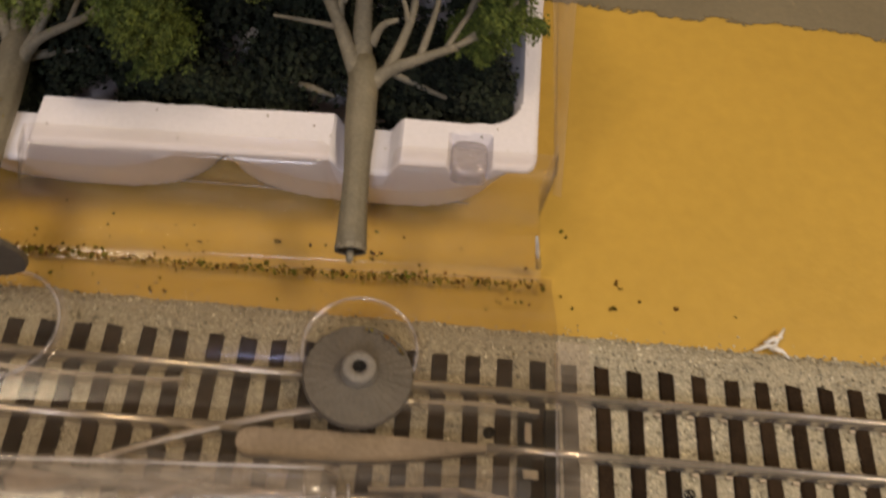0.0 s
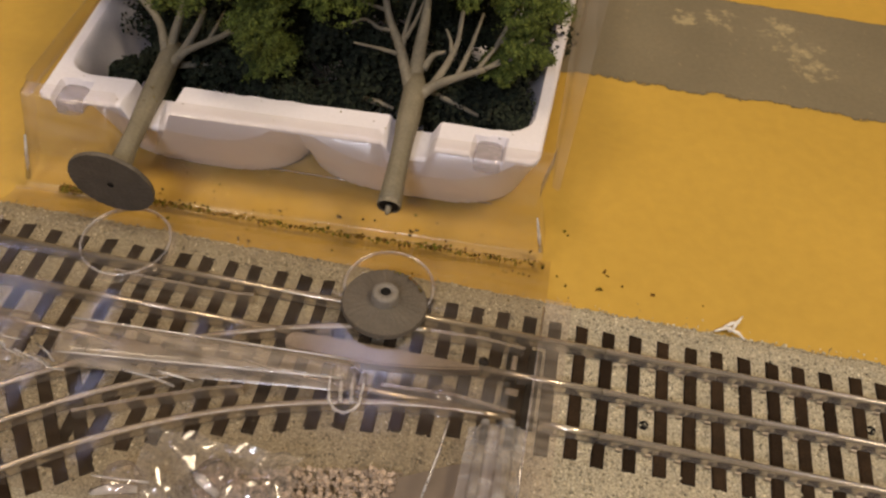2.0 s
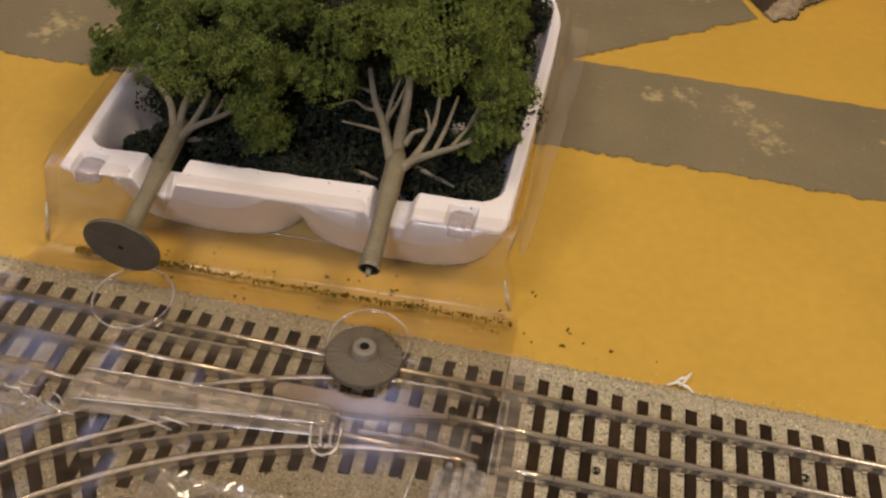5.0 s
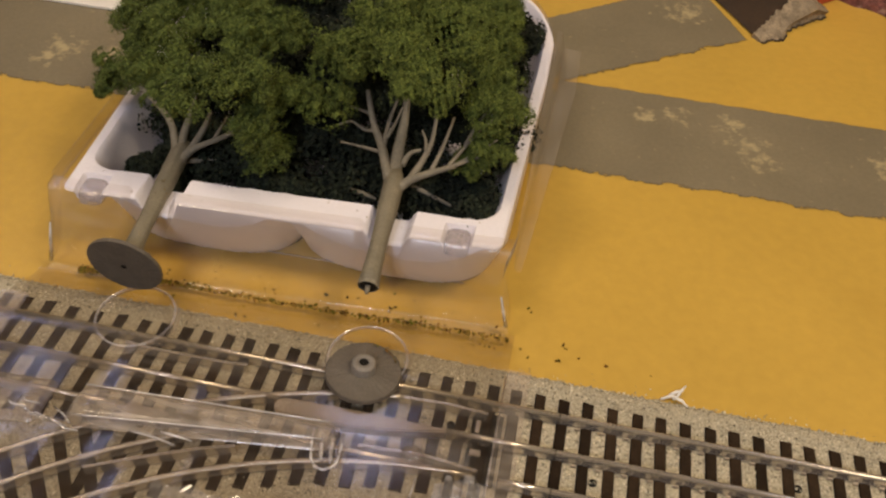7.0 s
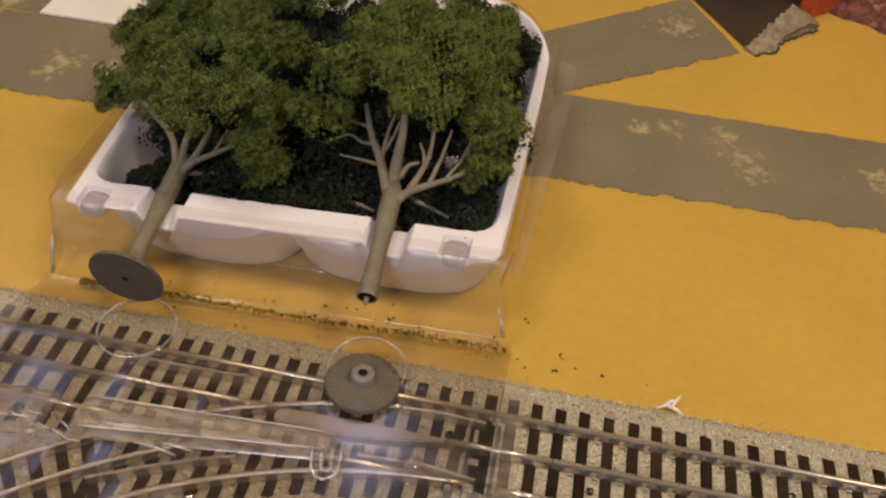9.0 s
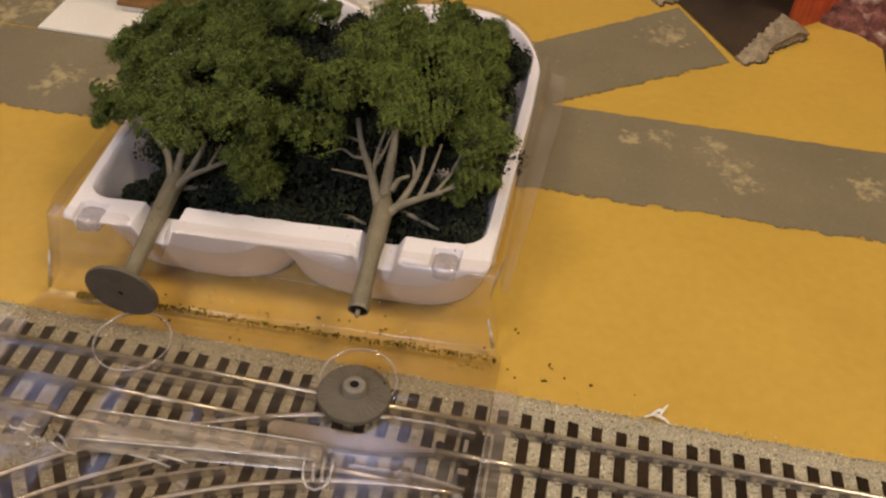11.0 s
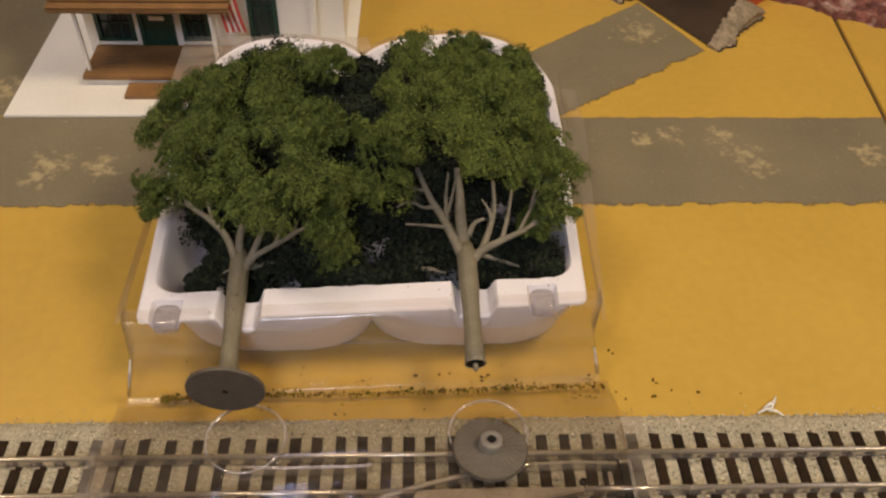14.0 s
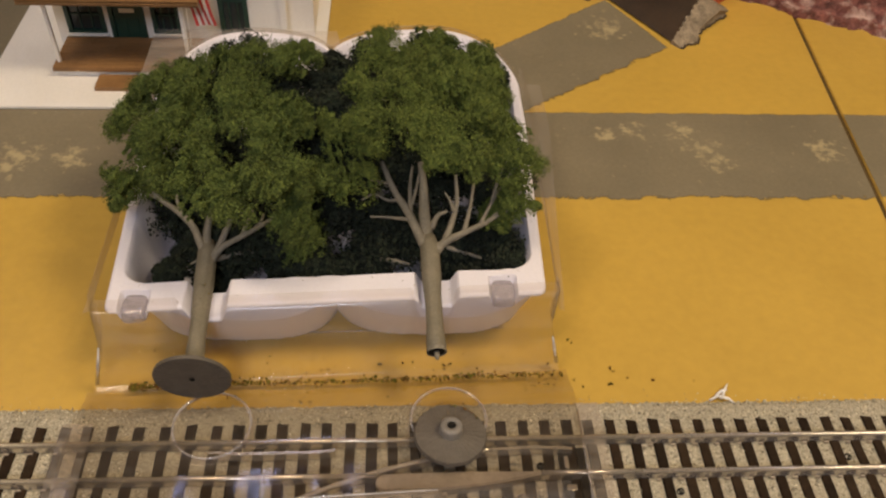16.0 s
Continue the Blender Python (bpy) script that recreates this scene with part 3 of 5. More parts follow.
for x in TURNOUT_TIES:
    s = max(0.0, CURVE_X - x)
    f = CURVE_R - math.sqrt(max(0.0, CURVE_R**2 - s * s))
    tie_at(turnout, x, round(-0.0437 - (f if s < 0.15 else 0.0), 3), 0.0119)
for i in range(16):
    a = (0.163 + PITCH * i) / CURVE_R
    mx, my = CURVE_X - (CURVE_R - 0.022) * math.sin(a), -CURVE_R + (CURVE_R - 0.022) * math.cos(a)
    tie_at(turnout, mx, my - 0.0225, my + 0.0225, turn=math.degrees(a))


def grains(n, x0, x1, y0, y1, z, size, keep=lambda x, y: True):
    pts = [(x, y) for x, y in zip(rng.uniform(x0, x1, n), rng.uniform(y0, y1, n)) if keep(x, y)]
    pts = np.array(pts)
    c = np.column_stack([pts, np.full(len(pts), z) - np.clip(pts[:, 1] - 0.0165, 0, 1) * 0.42 + rng.uniform(-0.0003, 0.0001, len(pts))])
    return c, rng.uniform(size * 0.6, size * 1.3, len(pts))


def off_ties(x, y):
    k = (x - 0.0017) / PITCH
    return not (-0.0437 < y < 0.0119 and abs(k - round(k)) * PITCH < TIE_W / 2 + 0.0002) and not any(abs(y - r) < 0.0012 for r in (0, -0.01725, -0.0345))


gc, gs = grains(26000, -0.26, 0.30, -0.085, 0.0235, 0.0033, 0.00062, off_ties)
# grains strewn thinly over the edge of the bed onto the board
ex = rng.uniform(-0.30, 0.34, 2600)
ey = 0.0205 + rng.exponential(0.0013, len(ex))
gc = np.concatenate([gc, np.column_stack([ex, ey, np.where(ey > 0.0235, 0.0004, 0.0004 + (0.0235 - ey) * 0.45)])])
gs = np.concatenate([gs, rng.uniform(0.0002, 0.0005, len(ex))])
tagged(part("ballast_grains", bits("ballast_grains", gc, gs, rng, GRAIN), GRAIN), "loose grey and tan ballast grains between the ties", "ballast", kind="stuff")

n = 1700
px = rng.uniform(-0.104, -0.042, n)
top = -0.0605 + np.clip(-0.050 - px, 0, 1) * -0.23
py = top - 0.035 * rng.random(n)
pz = 0.0035 + 0.002 * rng.random(n) + np.clip((top - py) * 0.25, 0, 0.003)
keep = px < -0.042 + (py + 0.062) * 0.35
tagged(part("gravel_pile", bits("gravel_pile", np.column_stack([px, py, pz])[keep], rng.uniform(0.0006, 0.0015, n)[keep], rng, PEBBLE), PEBBLE), "coarse tan and pinkish gravel heaped beside the turnout", "gravel", kind="stuff")
tagged(part("grey_card", outline_slab([(-0.026, -0.054), (-0.010, -0.050), (-0.006, -0.10), (-0.05, -0.10), (-0.046, -0.064)], 0.0034, 0.0048, 0.0003), CARD), "small flat grey card lying beside the track", "card")

# ---- the white tray ----
def front_y(x):
    return 0.0475 + (x + 0.214) * 0.049


def tray_edges(v):
    k = min(1.0, v * 1.3)
    return -0.2139 - 0.0075 * k, -0.0152 + 0.0045 * k


def back_y(x):
    mid, outer = -0.1235, 0.058 if x > -0.1235 else 0.049
    c = (x - (mid + outer)) / outer if x > mid else (x - (mid - outer)) / outer
    c = max(-1.0, min(1.0, c))
    inward = (c < 0) == (x > mid)
    top = 0.2865 if x > mid else 0.281
    return 0.255 + (top - 0.255) * math.sqrt(1 - c * c) if inward else 0.190 + (top - 0.190) * (1 - abs(c) ** 2.6) ** 0.5


RIM = 0.040
# the two bowls at table level: middle and half width in x, front in y, depth of the rounded front
BOWLS = ((-0.1580, 0.0455, 0.0612, 0.034), (-0.0680, 0.0478, 0.0638, 0.034))


def within(x, y):
    """How far inside the foot of the nearer bowl a place lies; negative outside."""
    best = -1.0
    for mid, half, front, deep in BOWLS:
        u, w = (x - mid) / half, max(0.0, front + deep - y) / deep
        u = abs(u)
        k = max(1e-4, (u**3 + w**3) ** (1 / 3))
        best = max(best, (1 - k) * k * k / max(1e-6, math.hypot(u * u / half, w * w / deep)))
    return min(best, 0.268 - y)


def dip(x, centre, half, soft):
    d = (half - abs(x - centre)) / soft
    d = max(0.0, min(1.0, d))
    return d * d * (3 - 2 * d)


def tray_mesh():
    nx, ny = 210, 170
    us = [i / nx for i in range(nx + 1)]
    us = [u + 0.035 * -math.sin(2 * math.pi * u) / 1 for u in us]
    top, low = [], []
    for j in range(ny + 1):
        v = (j / ny) ** 1.25
        a, b = tray_edges(v)
        trow, lrow = [], []
        for u in us:
            x = a + (b - a) * u
            yf, yb = front_y(x), back_y(x)
            turn = 0.0042 - min(0.0042, x - a, b - x)
            yf += 0.0042 - math.sqrt(max(0.0, 0.0042**2 - turn**2))
            y = yf + (yb - yf) * v
            dx, df, db = min(x - a, b - x), y - yf, yb - y
            t = min((dx - 0.0055) / 0.011, (df - 0.0160) / 0.0045, (db - 0.0055) / 0.014)
            bend = 0.011 - math.hypot(max(0.0, 0.0165 - dx), max(0.0, 0.0270 - df))
            t = max(0.0, min(1.0, t, bend / 0.0055))
            t = t * t * (3 - 2 * t) * 0.35 + t * 0.65
            under = 0.0020 + 0.0370 * max(0.0, min(1.0, -within(x, y) / 0.0150)) ** 0.9
            rim = RIM
            if df < 0.03:
                rim -= max(0.0088 * dip(x, -0.1698, 0.0102, 0.0045), 0.0065 * dip(x, -0.0660, 0.0106, 0.0045))
                open_lug = max(dip(x, -0.2015, 0.0068, 0.0016), dip(x, -0.0352, 0.0068, 0.0016))
                reach = max(0.0, min(1.0, (0.0118 - df) / 0.0015))
                rim -= 0.0045 * open_lug * reach
            under = min(under, rim - 0.0018)
            edge = min(dx, df, db)
            rim -= 0.0012 * (1 - min(1.0, edge / 0.0016)) ** 2
            z = rim * (1 - t) + min(rim, under + 0.0025) * t
            trow.append((x, y, z, t == 0.0))
            lrow.append((x, y, min(under, z - 0.001)))
        top.append(trow)
        low.append(lrow)
    bm = bmesh.new()
    tv = [[bm.verts.new(p[:3]) for p in r] for r in top]
    flat = {v: p[3] for r, q in zip(tv, top) for v, p in zip(r, q)}
    lv = [[bm.verts.new(p) for p in r] for r in low]
    for g, flip in ((tv, False), (lv, True)):
        for r, s in zip(g, g[1:]):
            for k in range(len(r) - 1):
                f = (r[k], r[k + 1], s[k + 1], s[k])
                bm.faces.new(f[::-1] if flip else f)
    border = [(tv[0][k], lv[0][k]) for k in range(nx + 1)], [(tv[-1][k], lv[-1][k]) for k in range(nx + 1)], [(tv[j][0], lv[j][0]) for j in range(ny + 1)], [(tv[j][-1], lv[j][-1]) for j in range(ny + 1)]
    for strip in border:
        for (p, q), (r, s) in zip(strip, strip[1:]):
            bm.faces.new((p, q, s, r))
    bmesh.ops.recalc_face_normals(bm, faces=bm.faces)
    bm.faces.index_update()
    rim_faces = {f.index for f in bm.faces if all(flat.get(v, False) for v in f.verts)}
    rest = bm.copy()
    bmesh.ops.delete(rest, geom=[f for f in rest.faces if f.index in rim_faces], context="FACES")
    bmesh.ops.delete(bm, geom=[f for f in bm.faces if f.index not in rim_faces], context="FACES")
    return bm, rest


tray = thing("tray", (0, 0, 0), "white moulded two-lobed packaging tray holding model trees", "tray")
tray_rim, tray_rest = tray_mesh()
for tray_name, tray_bm, tray_label in (("rim", tray_rim, "flat white rim with trunk notches"), ("cavity", tray_rest, "")):
    part(tray_name, tray_bm, WHITE, tray, tray_label, smooth=True).data.set_sharp_from_angle(angle=radians(28))


# ---- the clear clamshell that the tray lies in ----
shell = thing("clamshell", (0, 0, 0), "open clear plastic clamshell packaging round the white tray", "packaging")


def rounded(points, r=0.0012, n=4):
    """Rounds the corners of a (y, z) line."""
    out = [points[0]]
    for a, b, c in zip(points, points[1:], points[2:]):
        a, b, c = Vector(a), Vector(b), Vector(c)
        p, q = b + (a - b).normalized() * min(r, (a - b).length * 0.45), b + (c - b).normalized() * min(r, (c - b).length * 0.45)
        out += [tuple((1 - k / n) ** 2 * p + 2 * k / n * (1 - k / n) * b + (k / n) ** 2 * q) for k in range(n + 1)]
    return out + [points[-1]]


front_profile = rounded([(0.004, 0.0425), (-0.003, 0.0420), (-0.0125, 0.0300), (-0.0135, 0.0040), (-0.0175, 0.0030)])


def shell_x(z, k):
    """The shell narrows upwards, then widens to its lip; k runs from its left end (0) to its right (1)."""
    low = min(z, 0.030) / 0.030
    lip = max(0.0, z - 0.031) / 0.011
    a = -0.2217 + 0.0072 * low - 0.0030 * lip
    b = -0.0074 - 0.0066 * low + 0.0034 * lip
    return a + (b - a) * k


def shell_row(k):
    out = []
    for dy, z in front_profile:
        x = shell_x(z, k)
        # the lip dips where a trunk lies over it
        dent = max(dip(x, -0.1720, 0.0105, 0.0040), dip(x, -0.0670, 0.0105, 0.0040))
        out.append((x, front_y(x) + dy - 0.002 * dent * (z > 0.028), z - dent * max(0.0, z - 0.0240) * 0.85))
    return out


part("front_wall", sheet([shell_row(k / 119) for k in range(120)]), CLEAR, shell, smooth=True)
for k, s in ((0.0, -1), (1.0, 1)):
    edge = shell_row(k)
    inner = [(p[0] + s * 0.0010, p[1] + 0.0012, p[2]) for p in edge]
    part("corner", sheet([edge, inner, [(p[0], p[1] + 0.010, p[2]) for p in inner]]), CLEAR, shell, smooth=True)
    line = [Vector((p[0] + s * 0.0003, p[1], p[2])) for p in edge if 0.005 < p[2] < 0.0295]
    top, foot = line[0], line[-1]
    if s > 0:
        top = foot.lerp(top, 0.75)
    # a whitened tube along the corner stands in for its bright reflection
    part("corner_glint", tube([foot, foot.lerp(top, 0.5), top], [0.0011, 0.0009, 0.0004], 6), CLEAR_GLINT, shell, smooth=True)
# the step in the shell's floor that the bowls stand against
part("floor_crease", tube([(-0.1850, 0.0638, 0.0028), (-0.1060, 0.0655, 0.0030), (-0.0315, 0.0672, 0.0028)], 0.00035, 6), CLEAR_MILKY, shell, smooth=True)
# flange round the sides and back
for side_x, s in ((-0.0105, 1), (-0.2215, -1)):
    rows = []
    for y in np.linspace(0.056, 0.240, 24):
        reach = min(1.0, 0.30 + 5.0 * (y - 0.056)) if s > 0 else 0.35
        rows.append([(side_x + s * d * reach, y, z) for d, z in rounded([(0.0005, 0.0405), (0.0035, 0.0400), (0.0060, 0.0300), (0.0110, 0.0290), (0.0160, 0.0285)], 0.0008)])
    part("side_flange", sheet(rows), CLEAR_FLANGE, shell, smooth=True)
rows = []
for x in np.linspace(-0.2390, -0.0090, 64):
    y = back_y(max(-0.2205, min(-0.0085, x)))
    rows.append([(x, y + d, z) for d, z in rounded([(0.0005, 0.0405), (0.0035, 0.0400), (0.0060, 0.0300), (0.0110, 0.0290)], 0.0008)] + [(x, max(y + 0.0125, 0.300 if x < -0.12 else 0.0), 0.0288)])
part("back_flange", sheet(rows), CLEAR_BACK, shell, smooth=True)
hinge_profile = rounded([(-0.0165, 0.0030), (-0.0200, 0.0030), (-0.0225, 0.0036), (-0.0350, 0.0102), (-0.0400, 0.0108), (-0.0530, 0.0126), (-0.0660, 0.0110)], 0.0030)
xs = np.linspace(-0.2250, -0.0035, 30)
part("hinge", sheet([[(x, front_y(x) + dy, z) for dy, z in hinge_profile] for x in xs]), CLEAR_HINGE, shell, smooth=True)


def lid_z(x, y):
    """Nearly flat towards one end, slightly buckled towards the other."""
    k = max(0.0, min(1.0, (-0.098 - x) / 0.02))
    return 0.0110 + k * 0.0004 * math.sin(x * 190 + y * 60) + k * 0.0002 * math.sin(x * 330 - y * 120)


lid_xs = np.linspace(-0.2250, -0.0035, 90)
lid = part("lid", sheet([[(x, front_y(x) - 0.0660 - d, lid_z(x, front_y(x) - 0.066 - d) if d > 0.001 else 0.0110) for d in np.linspace(0, 0.078, 14)] for x in lid_xs]), CLEAR_LID, shell, smooth=True)
part("edge_flange", sheet([[(x, y, 0.0113) for x in (-0.0040, 0.0010, 0.0060)] for y in np.linspace(0.016, -0.096, 12)]), CLEAR_EDGE, lid, "milky edge flange")
part("edge_flange", sheet([[(x, y, 0.0113) for x in (-0.2280, -0.2220, -0.2150)] for y in np.linspace(0.008, -0.10, 12)]), CLEAR_EDGE, lid, "milky edge flange")
part("edge_crease", tube([(-0.0040, 0.012, 0.0112), (-0.0040, -0.094, 0.0112)], 0.0005, 6), CLEAR_MILKY, lid, smooth=True)
part("edge_crease", tube([(-0.2245, 0.004, 0.0112), (-0.2235, -0.094, 0.0112)], 0.0004, 6), CLEAR_MILKY, lid, smooth=True)
for cx, cy, top in ((-0.0620, 0.0068, 0.0135), (-0.1640, 0.0052, 0.0138)):
    cup = part("cup", lathe([(0.0182, 0.0109), (0.0172, 0.0112), (0.0168, top - 0.0006), (0.0164, top), (0.0158, top + 0.0001), (0.0155, top - 0.0005)], 56, (cx, cy, 0)), CLEAR_CUP, lid, "round clear cup for a tree base", smooth=True)
    part("cup_rim", tube([(cx + 0.0166 * math.cos(a), cy + 0.0166 * math.sin(a), top) for a in [2 * math.pi * k / 56 for k in range(57)]], 0.00042, 6, False), CLEAR_MILKY, cup, smooth=True)


def ridge(name, points, half, height, mat, label=""):
    prof = [(-half - 0.003, 0.0), (-half, height * 0.25), (-half + 0.001, height * 0.9), (-half + 0.002, height), (half - 0.002, height), (half - 0.001, height * 0.9), (half, height * 0.25), (half + 0.003, 0.0)]
    bm = sweep(points, prof, closed=False)
    return part(name, bm, mat, lid, label, smooth=False)


def band_mid(x):
    """Middle line and half width of the long band along the lid."""
    k = (x + 0.168) / 0.080
    return -0.0410 + 0.0065 * k, 0.0076 - 0.0028 * k


def band(x0, x1, mat, label):
    rows = []
    for x in np.linspace(x0, x1, 24):
        mid, half = band_mid(x)
        end = min(1.0, (x - x0) / 0.0025, (x1 - x) / 0.0025)
        half *= 0.72 + 0.28 * math.sqrt(max(0.0, end))
        h = 0.0050 * (0.25 + 0.75 * end) + 0.0003 * noise.noise((x * 90, 3, 7))
        rows.append([(x, mid + o * half + e, 0.0113 + h * z) for o, e, z in ((-1, -0.0022, 0.0), (-1, 0, 0.3), (-1, 0.0008, 0.95), (-0.6, 0, 1.0), (-0.1, 0, 1.06), (0.4, 0, 1.0), (1, -0.0008, 0.95), (1, 0, 0.3), (1, 0.0022, 0.0))])
    part("raised_ridge", sheet(rows), mat, lid, label, smooth=True)


band(-0.1690, -0.0640, CLEAR_BAND, "long milky raised band")
band(-0.2215, -0.1790, CLEAR_EDGE, "short raised band")
for pts in (((-0.0728, -0.0337), (-0.0718, -0.0400), (-0.0704, -0.0452), (-0.0680, -0.0482), (-0.0648, -0.0489), (-0.0618, -0.0472), (-0.0604, -0.0445), (-0.0606, -0.0390), (-0.0611, -0.0324)),
            ((-0.0690, -0.0340), (-0.0678, -0.0400), (-0.0664, -0.0455)), ((-0.0650, -0.0332), (-0.0640, -0.0400), (-0.0628, -0.0450))):
    part("tongue_rib", tube([(x, y, 0.0150) for x, y in pts], 0.0006 if len(pts) > 3 else 0.0008, 6), CLEAR_FOLD if len(pts) > 3 else CLEAR_MILKY, lid, "ribbed clear snap tongue", smooth=True)
part("crease", tube([(-0.1300, -0.0470, 0.0150), (-0.1257, -0.0476, 0.0158), (-0.1163, -0.0482, 0.0150)], [0.0004, 0.0006, 0.0003], 6), CLEAR_FOLD, lid, "fold in the plastic, its glint put in as haze", smooth=True)
ridge("raised_ridge", [(-0.118, -0.0330, 0.0114), (-0.06, -0.0310, 0.0114), (-0.012, -0.0290, 0.0114)], 0.0030, 0.0030, CLEAR, "narrow raised clear ridge")
ridge("raised_ridge", [(-0.0105, -0.040, 0.0112), (-0.0095, -0.100, 0.0112)], 0.0030, 0.0060, CLEAR_MILKY, "clear edge rib")
ridge("raised_ridge", [(-0.0180, -0.043, 0.0112), (-0.0190, -0.100, 0.0112)], 0.0022, 0.0080, CLEAR_MILKY, "clear edge rib")
for cx, cy, r in ((-0.0335, -0.0360, 0.0046), (-0.098, -0.079, 0.0055), (-0.125, -0.086, 0.006)):
    lug = part("lug", lathe([(r + 0.001, 0.0112), (r, 0.0118), (r - 0.0003, 0.0170), (r - 0.0010, 0.0182), (r * 0.4, 0.0186), (0.0002, 0.0186)], 28, (cx, cy, 0)), CLEAR_CUP, lid, "clear snap lug", smooth=True)
for side in (1, -1):
    part("crease", tube([(x, band_mid(x)[0] + side * band_mid(x)[1] * 0.95, 0.0162) for x in np.linspace(-0.166, -0.068, 12)], 0.0004, 6), CLEAR_FOLD, lid, "pale fold in the plastic", smooth=True)
for k in range(7):
    x, y = -0.186 + 0.004 * k + random.uniform(-0.002, 0.002), -0.047 - 0.0012 * k + random.uniform(-0.003, 0.003)
    part("crease", tube([(x - 0.004, y + 0.001, 0.0175), (x, y - random.uniform(0, 0.002), 0.0185), (x + 0.005, y - 0.001, 0.0170)], 0.0004, 6), CLEAR_FOLD, lid, "crumple in the plastic, its glint put in as haze", smooth=True)
# whitened bars where the curved plastic reflects the lamps
for pts in (((-0.1045, -0.0795, 0.0150), (-0.1000, -0.0820, 0.0175), (-0.0945, -0.0850, 0.0150)), ((-0.132, -0.0920, 0.0150), (-0.126, -0.0900, 0.0170), (-0.119, -0.0880, 0.0150))):
    part("tab_glint", tube(pts, [0.0014, 0.0018, 0.0014], 10), CLEAR_FOLD, lid, "whitened bar for a lamp glint on the curved plastic", smooth=True)
for pts in (((-0.0300, -0.0440, 0.0150), (-0.0312, -0.0570, 0.0150), (-0.0335, -0.0720, 0.0145)), ((-0.172, -0.047, 0.0175), (-0.166, -0.050, 0.0182), (-0.163, -0.0525, 0.0175)), ((-0.134, -0.0870, 0.0160), (-0.125, -0.0866, 0.0165), (-0.116, -0.0855, 0.0160)), ((-0.140, -0.0505, 0.0175), (-0.128, -0.0515, 0.0180), (-0.121, -0.0525, 0.0170))):
    part("crease", tube(pts, 0.0005, 6), CLEAR_FOLD, lid, "fold in the plastic, its glint put in as haze", smooth=True)
# a torn, crumpled piece of film at the near edge of the lid
rows = []
for i in range(30):
    x = -0.0962 + 0.0017 * (i - 15)
    row = []
    for j in range(22):
        y = -0.0801 + 0.0017 * (j - 13)
        fold = abs(noise.noise((x * 60, y * 45, 4))) * 0.012 + noise.noise((x * 150, y * 90, 9)) * 0.0012
        row.append((x + 0.002 * noise.noise((y * 180, 5, 2)), y + 0.002 * noise.noise((x * 180, 8, 3)), 0.0125 + fold))
    rows.append(row)
part("torn_film", sheet(rows), CLEAR_TORN, lid, "crumpled glossy clear film", smooth=True)
for cx in (-0.2015, -0.0352):
    cy = front_y(cx) + 0.0050
    dome = lathe([(0.0062, 0.0335), (0.0059, 0.0345), (0.0056, 0.0376), (0.0051, 0.0384), (0.0040, 0.0388), (0.0020, 0.0389), (0.0002, 0.0389)], 36)
    for v in dome.verts:
        ang = math.atan2(v.co.y, v.co.x)
        square = (math.cos(ang) ** 4 + math.sin(ang) ** 4) ** -0.25
        reach = square * (1.0 if v.co.y > 0 else 1.2)
        v.co.x, v.co.y = cx + v.co.x * 0.95 * square, cy + v.co.y * reach
    part("lug", dome, CLEAR_LUG, shell, "clear flat-topped locating lug in the tray rim", smooth=True)

# ---- model trees ----
def grow(path_points, wob, n=7):
    a, b = Vector(path_points[0]), Vector(path_points[1])
    mid = (a + b) / 2 + Vector((random.uniform(-wob, wob), -abs(wob) * 0.4, random.uniform(0, wob)))
    return [(1 - k / n) ** 2 * a + 2 * k / n * (1 - k / n) * mid + (k / n) ** 2 * b for k in range(n + 1)]


def smooth_line(points, n=5):
    """A soft curve through a few points."""
    p = [Vector(q) for q in points]
    p = [2 * p[0] - p[1]] + p + [2 * p[-1] - p[-2]]
    out = []
    for a, b, c, d in zip(p, p[1:], p[2:], p[3:]):
        for k in range(n):
            t = k / n
            out.append(0.5 * (2 * b + (c - a) * t + (2 * a - 5 * b + 4 * c - d) * t * t + (3 * b - a - 3 * c + d) * t ** 3))
    return out + [p[-2]]


